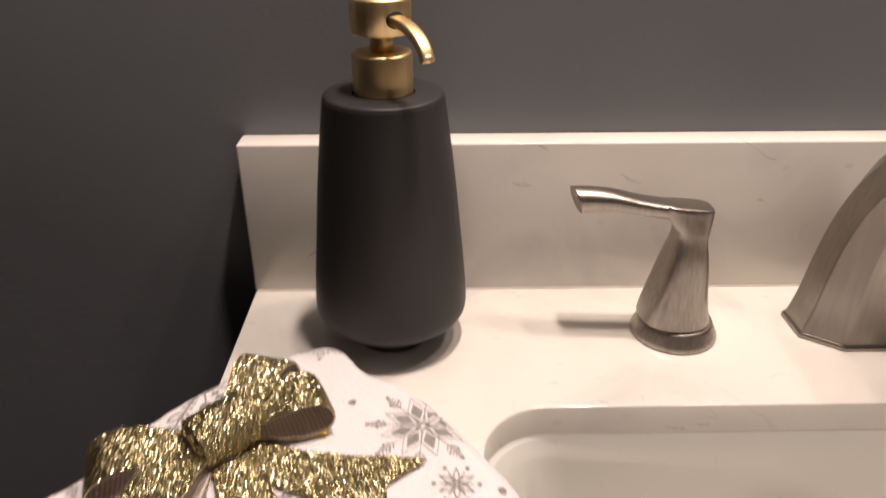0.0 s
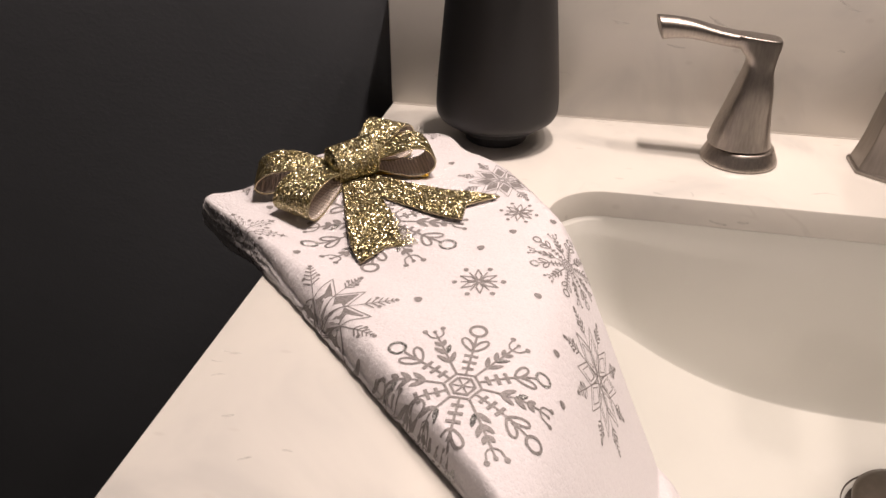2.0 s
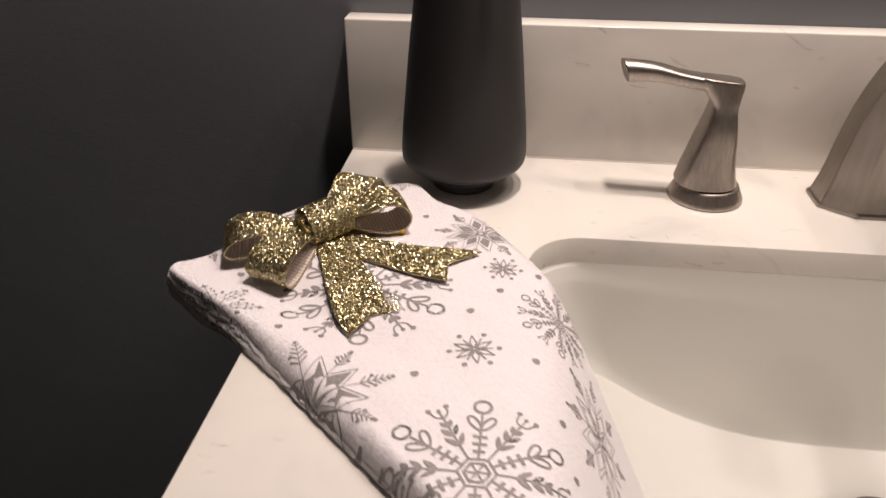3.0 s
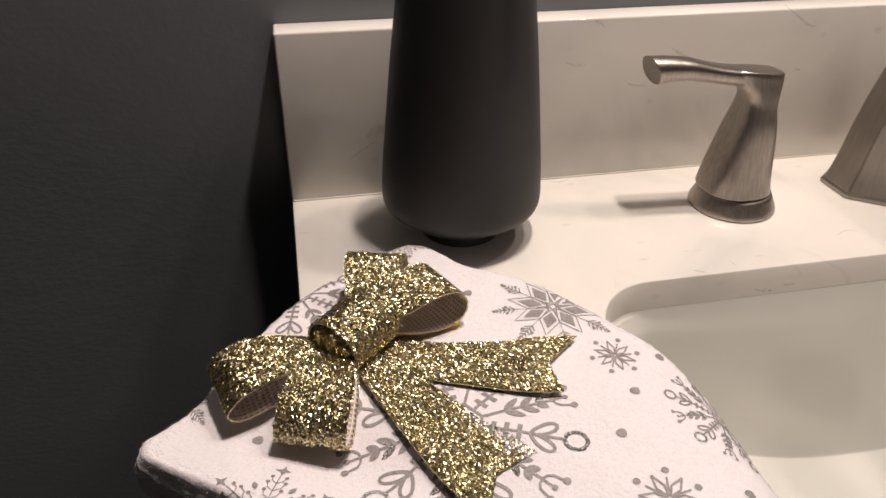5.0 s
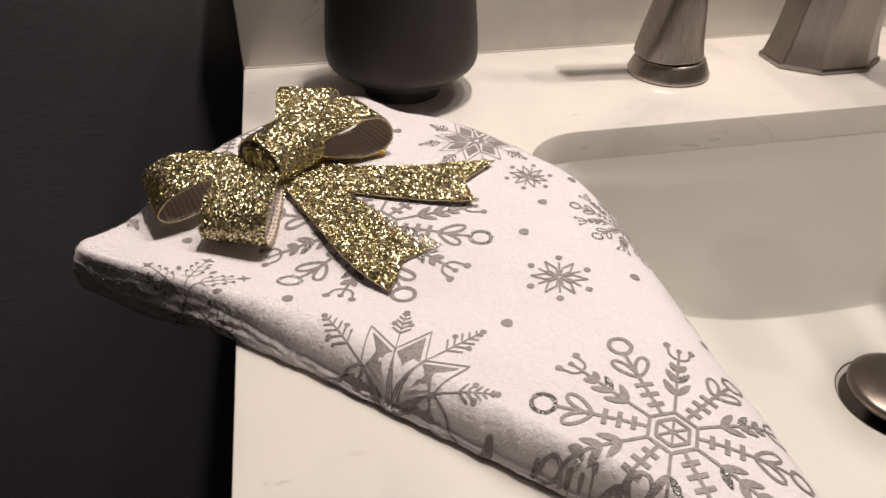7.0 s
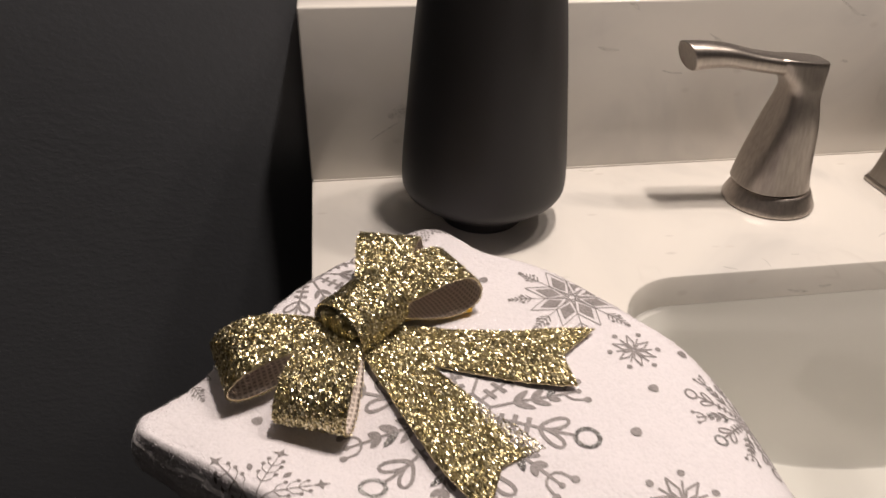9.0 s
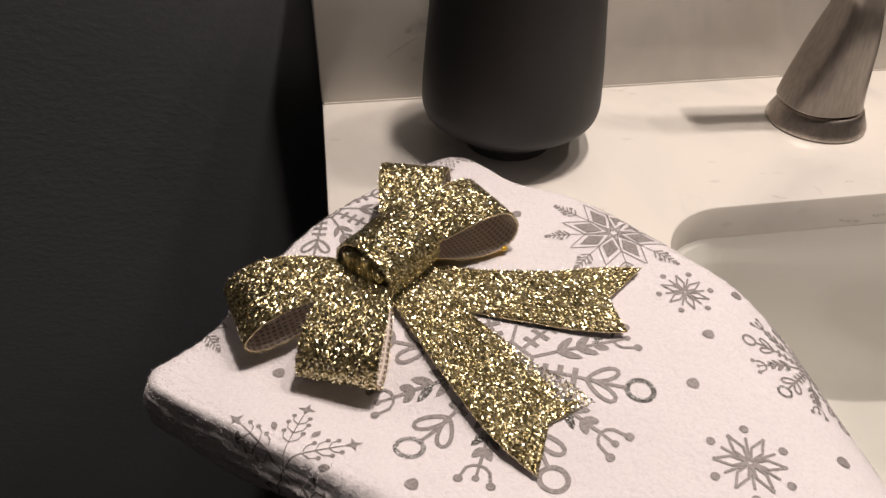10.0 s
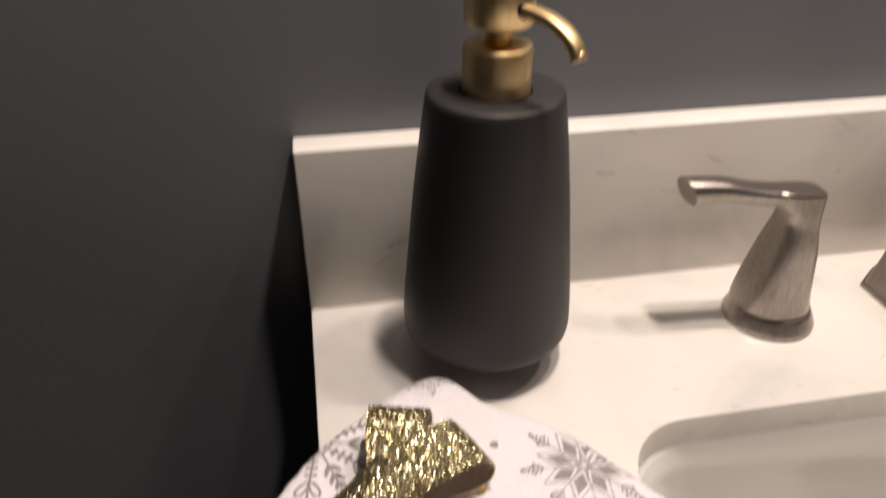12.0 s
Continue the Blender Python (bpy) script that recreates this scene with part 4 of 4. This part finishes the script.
grand_flake(0.0555, -0.2105, -84, 0.0480)
grand_flake(0.1228, -0.3330, 90, 0.0410)
star_flake(0.1119, -0.1513, 18, 0.0302, 1.02)
star_flake(0.0475, -0.2965, 2, 0.0385, 1.14, (0.98, 0.88))
star_flake(0.1780, -0.2690, 34, 0.0400, 0)
grand_flake(0.1570, -0.2215, 33, 0.0250)
small_flake(0.1162, -0.2575, 42, 0.0122)
small_flake(0.1265, -0.1870, 30, 0.0102)
twig_flake(-0.0160, -0.2370, 10, 0.0215)
star_flake(-0.0500, -0.1660, 8, 0.0250, 0)
grand_flake(0.0000, -0.1180, 20, 0.0380)
twig_flake(0.0560, -0.0840, 30, 0.0125)
grand_flake(0.0850, -0.3650, 40, 0.0330)
for p in ((0.0910, -0.2775), (0.1450, -0.2595), (0.1120, -0.2275), (0.1260, -0.2080), (0.1570, -0.2920), (-0.0180, -0.1990), (0.1460, -0.1890), (0.0200, -0.2500), (0.0735, -0.3190), (0.0770, -0.1330), (0.1620, -0.3190)):
    dot(*p)

# ---------------------------------------------------------------- gold gift bow
bow = tagged(new("gift_bow"), "gold glitter ribbon bow resting on the towel", "bow")
KX, KY = 0.022, -0.164
AXIS = Vector((0.77, 0.64, 0)).normalized()
ACROSS = Vector((0.64, -0.77, 0)).normalized()
KNOT_AXIS = (AXIS + Vector((0, 0, 0.13))).normalized()   # the knot leans down towards one end
RIB = 0.0255


def ribbon(name, rows, label="", thick=0.0007, per=10, notch=0.0, skew=0.0):
    """rows: centre, width vector (whole width). Glitter face on top, woven face below, ragged thread edge."""
    data = spline([(*c, *w) for c, w in rows], per)
    across = 10
    bm = bmesh.new()
    uv_layer = bm.loops.layers.uv.new("UVMap")
    centres = [Vector(r[:3]) for r in data]
    widths = [Vector(r[3:]) for r in data]
    run = [0.0]
    for a, b in zip(centres, centres[1:]):
        run.append(run[-1] + (b - a).length)
    total = run[-1]
    top, low = [], []
    for i, (c, w) in enumerate(zip(centres, widths)):
        a, b = centres[max(i - 1, 0)], centres[min(i + 1, len(centres) - 1)]
        tan = (b - a).normalized()
        nor = tan.cross(w).normalized()
        r1, r2 = [], []
        for k in range(across + 1):
            f = k / across - 0.5
            rag = 0.00035 * noise.noise(Vector((run[i] * 900, f * 9, 4))) if k in (0, across) else 0.0
            shift = tan * ((skew * f - notch * (1 - 2 * abs(f))) * (run[i] / total) ** 3)
            wave = nor * (0.0004 * noise.noise(Vector((run[i] * 120, f * 5, len(rows)))))
            p = c + w * f + w.normalized() * rag * (1 if f > 0 else -1) + shift + wave
            r1.append(bm.verts.new(p + nor * thick * 0.5))
            r2.append(bm.verts.new(p - nor * thick * 0.5))
        top.append(r1)
        low.append(r2)

    def quad(vs, uvs, mat):
        f = bm.faces.new(vs)
        f.material_index = mat
        f.smooth = True
        for loop, uv in zip(f.loops, uvs):
            loop[uv_layer].uv = uv
    for i in range(len(data) - 1):
        for k in range(across):
            u0, u1, v0, v1 = run[i], run[i + 1], RIB * k / across, RIB * (k + 1) / across
            quad((top[i][k + 1], top[i][k], top[i + 1][k], top[i + 1][k + 1]), ((u0, v1), (u0, v0), (u1, v0), (u1, v1)), 0)
            quad((low[i][k], low[i][k + 1], low[i + 1][k + 1], low[i + 1][k]), ((u0, v0), (u0, v1), (u1, v1), (u1, v0)), 1)
        for k, flip in ((0, False), (across, True)):
            vs = (top[i][k], top[i + 1][k], low[i + 1][k], low[i][k])
            quad(vs[::-1] if flip else vs, ((0, 0),) * 4, 2)
    rng = random.Random(len(data) * 7 + int(abs(rows[0][0].x) * 1e5))
    for i in range(len(data) - 1):
        for _ in range(3):
            k = rng.choice((0, across))
            p = top[i][k].co.lerp(top[i + 1][k].co, rng.random())
            w = widths[i].normalized() * (1 if k else -1)
            tan = (centres[i + 1] - centres[i]).normalized()
            out = (w + tan * rng.gauss(0, 0.8) + Vector((rng.gauss(0, 0.3), rng.gauss(0, 0.3), rng.gauss(0, 0.4)))).normalized() * rng.uniform(0.0005, 0.0014)
            thin = tan * 0.00016
            quad([bm.verts.new(p - thin - w * 0.0003), bm.verts.new(p + thin - w * 0.0003), bm.verts.new(p + out)], ((0, 0),) * 3, 2)
    for i, flip in ((0, True), (-1, False)):
        for k in range(across):
            vs = (top[i][k], top[i][k + 1], low[i][k + 1], low[i][k])
            quad(vs if not flip else vs[::-1], ((0, 0),) * 4, 2)
    grid = [[v.co.copy() for v in r] for r in top]
    band = part(name, bm, [GOLD, BACKING, GOLD_EDGE], bow, label, recalc=False)
    foil_flakes(band, grid, rng)
    return band


def foil_flakes(band, grid, rng):
    """Loose foil flakes on the ribbon's face, each lying a little askew."""
    verts, faces = [], []
    wide = len(grid[0]) - 1
    step_on = 0.0
    row = 0
    for i in range(len(grid) - 1):
        pace = (grid[i + 1][wide // 2] - grid[i][wide // 2]).length
        step_on += pace
        while step_on > 0:
            step_on -= 0.00066
            row += 1
            f = 1 - min(max((step_on + 0.00066) / max(pace, 1e-6), 0), 1)
            width = (grid[i][wide] - grid[i][0]).length
            count = max(int(width / 0.00072), 3)
            for j in range(count):
                g = (j + 0.5 * (row % 2) + 0.5 + rng.gauss(0, 0.22)) / count * wide
                g = min(max(g, 0.02), wide - 0.02)
                k = int(g)
                a, b, c, d = grid[i][k], grid[i + 1][k], grid[i][k + 1], grid[i + 1][k + 1]
                ff = min(max(f + rng.gauss(0, 0.18), 0), 1)
                p = a.lerp(b, ff).lerp(c.lerp(d, ff), g - k)
                along, out = (b - a).normalized(), (b - a).cross(c - a).normalized()
                turn = (0.66 if row % 2 else -0.66) + rng.gauss(0, 0.20)
                side = out.cross(along)
                u = along * math.cos(turn) + side * math.sin(turn)
                lean = (out + along * rng.gauss(0, 0.36) + side * rng.gauss(0.24 if row % 2 else -0.24, 0.32)).normalized()
                u = (u - lean * u.dot(lean)).normalized()
                v = lean.cross(u)
                l, w = rng.uniform(0.00040, 0.00072), rng.uniform(0.00016, 0.00029)
                p = p + out * rng.uniform(0.0001, 0.0005)
                n = len(verts)
                for e, h in ((-1, -0.5), (0.1, -1), (1, -0.3), (0.8, 0.7), (-0.3, 1)):
                    verts.append(tuple(p + u * (l * (e + rng.gauss(0, 0.12))) + v * (w * (h + rng.gauss(0, 0.12)))))
                faces.append(tuple(range(n, n + 5)))
    me = bpy.data.meshes.new("foil_glitter")
    me.from_pydata(verts, [], faces)
    me.materials.append(FOIL)
    ob = new("foil_glitter", me)
    ob.parent = band
    ob["label"] = "loose gold foil glitter"
    ob["kind"] = "stuff"
    return ob


def bow_loop(start, angle, length, high, twist, drop=0.0, pinch=0.55, tilt=0.0, rise=0.0):
    """One teardrop loop: out over the top, round its end and back underneath."""
    d = Vector((math.cos(radians(angle)), math.sin(radians(angle)), 0))
    side = Vector((-d.y, d.x, 0))
    rows = []
    for u, z, w in ((0.02, 0.42, pinch), (0.22, 0.56, pinch + 0.14), (0.46, 0.82, 0.88), (0.70, 1.0, 1.0), (0.90, 0.90, 1.03), (1.0, 0.52, 1.04), (0.92, 0.16, 1.03), (0.72, 0.04, 1.0), (0.46, 0.08, 0.88), (0.22, 0.20, pinch + 0.12), (0.04, 0.32, pinch)):
        c = start + d * (u * length) + side * (twist * u * u)
        ground = towel_point(c.x, c.y).z + 0.0010
        c.z = ground + z * high + drop * (1 - u) + rise * u
        wv = (side + Vector((0, 0, tilt * u))).normalized() * (RIB * w)
        rows.append((c, wv))
    return ribbon("loop", rows)


L_END = Vector((KX, KY, 0)) - AXIS * 0.006
R_END = Vector((KX, KY, 0)) + AXIS * 0.006
bow_loop(L_END, 197, 0.0510, 0.0130, 0.0, 0.001, tilt=-0.12, rise=0.0035)
bow_loop(L_END, 249, 0.0462, 0.0175, 0.0, 0.0)
bow_loop(R_END, 74, 0.0425, 0.0215, 0.0, 0.005)
bow_loop(R_END, 24, 0.0432, 0.0185, 0.0, 0.003)


def knot_rows():
    base = towel_point(KX, KY).z
    rows = []
    for k in range(11):
        q = radians(-120 + 330 * k / 10)
        c = Vector((KX, KY, base + 0.0118)) + ACROSS * (0.0132 * math.cos(q)) + Vector((0, 0, 0.0108 * math.sin(q)))
        rows.append((c, -KNOT_AXIS * (RIB * 0.98)))
    return rows


def gather_mesh():
    """Pinched ribbon inside the knot, closing it."""
    base = towel_point(KX, KY).z
    rings = []
    for k in range(13):
        f = k / 6 - 1
        r = (1 - 0.26 * f * f) ** 0.5
        ring = []
        for q in np.linspace(0, 2 * math.pi, 28, False):
            fold = 1 + 0.16 * math.sin(7 * q + 2 * f) * abs(f)
            p = Vector((KX, KY, base + 0.0115)) + KNOT_AXIS * (f * 0.0142) + ACROSS * (0.0116 * r * fold * math.cos(q)) + Vector((0, 0, 0.0094 * r * fold * math.sin(q)))
            ring.append(tuple(p))
        rings.append(ring)
    # the pinched ends draw in
    for f in (0.72, 0.40):
        for end in (0, -1):
            mid = np.mean(rings[0 if end == 0 else -1], axis=0)
            ring = [tuple(mid + (np.array(p) - mid) * f) for p in rings[0 if end == 0 else -1]]
            rings.insert(0, ring) if end == 0 else rings.append(ring)
    return rings


gather_rings = gather_mesh()
gather = part("gather", loft(gather_rings), GATHER, bow, "pinched ribbon inside the knot")
foil_flakes(gather, [[Vector(p) for p in ring + ring[:1]] for ring in gather_rings], random.Random(12))
ribbon("knot", knot_rows(), "ribbon band round the bow's middle")


def tail(points, w0, w1, notch, skew):
    rows = []
    n = len(points)
    for i, (x, y, lift) in enumerate(points):
        a, b = points[max(i - 1, 0)], points[min(i + 1, n - 1)]
        d = Vector((b[0] - a[0], b[1] - a[1], 0)).normalized()
        side = Vector((-d.y, d.x, 0))
        rows.append((Vector((x, y, towel_point(x, y).z + lift)), side * (w0 + (w1 - w0) * min(1, i / (n - 2)))))
    return ribbon("tail", rows, "trailing ribbon end with a notched cut", notch=notch, skew=skew)


tail([(0.026, -0.171, 0.0048), (0.042, -0.1745, 0.0027), (0.060, -0.1800, 0.0018), (0.078, -0.1850, 0.0018), (0.094, -0.1885, 0.0022), (0.1058, -0.1905, 0.0025)], 0.016, 0.0325, 0.009, 0.011)
tail([(0.026, -0.172, 0.0046), (0.034, -0.186, 0.0026), (0.043, -0.203, 0.0013), (0.052, -0.219, 0.0010), (0.060, -0.231, 0.0011), (0.0672, -0.2412, 0.0013)], 0.015, 0.0330, 0.007, -0.005)


def wire_tie():
    pts = spline([(0.030, -0.160, 0.0022), (0.046, -0.1570, 0.0020), (0.060, -0.1562, 0.0022), (0.0675, -0.1560, 0.0026)], 5)
    rings = []
    for x, y, l in pts:
        z = towel_point(x, y).z + l
        rings.append([(x + 0.0002 * math.cos(q), y + 0.0016 * math.cos(q), z + 0.0010 * math.sin(q)) for q in np.linspace(0, 2 * math.pi, 12, False)])
    return loft(rings)


part("wire_tie", wire_tie(), YELLOW, bow, "yellow wire tie under the loops")
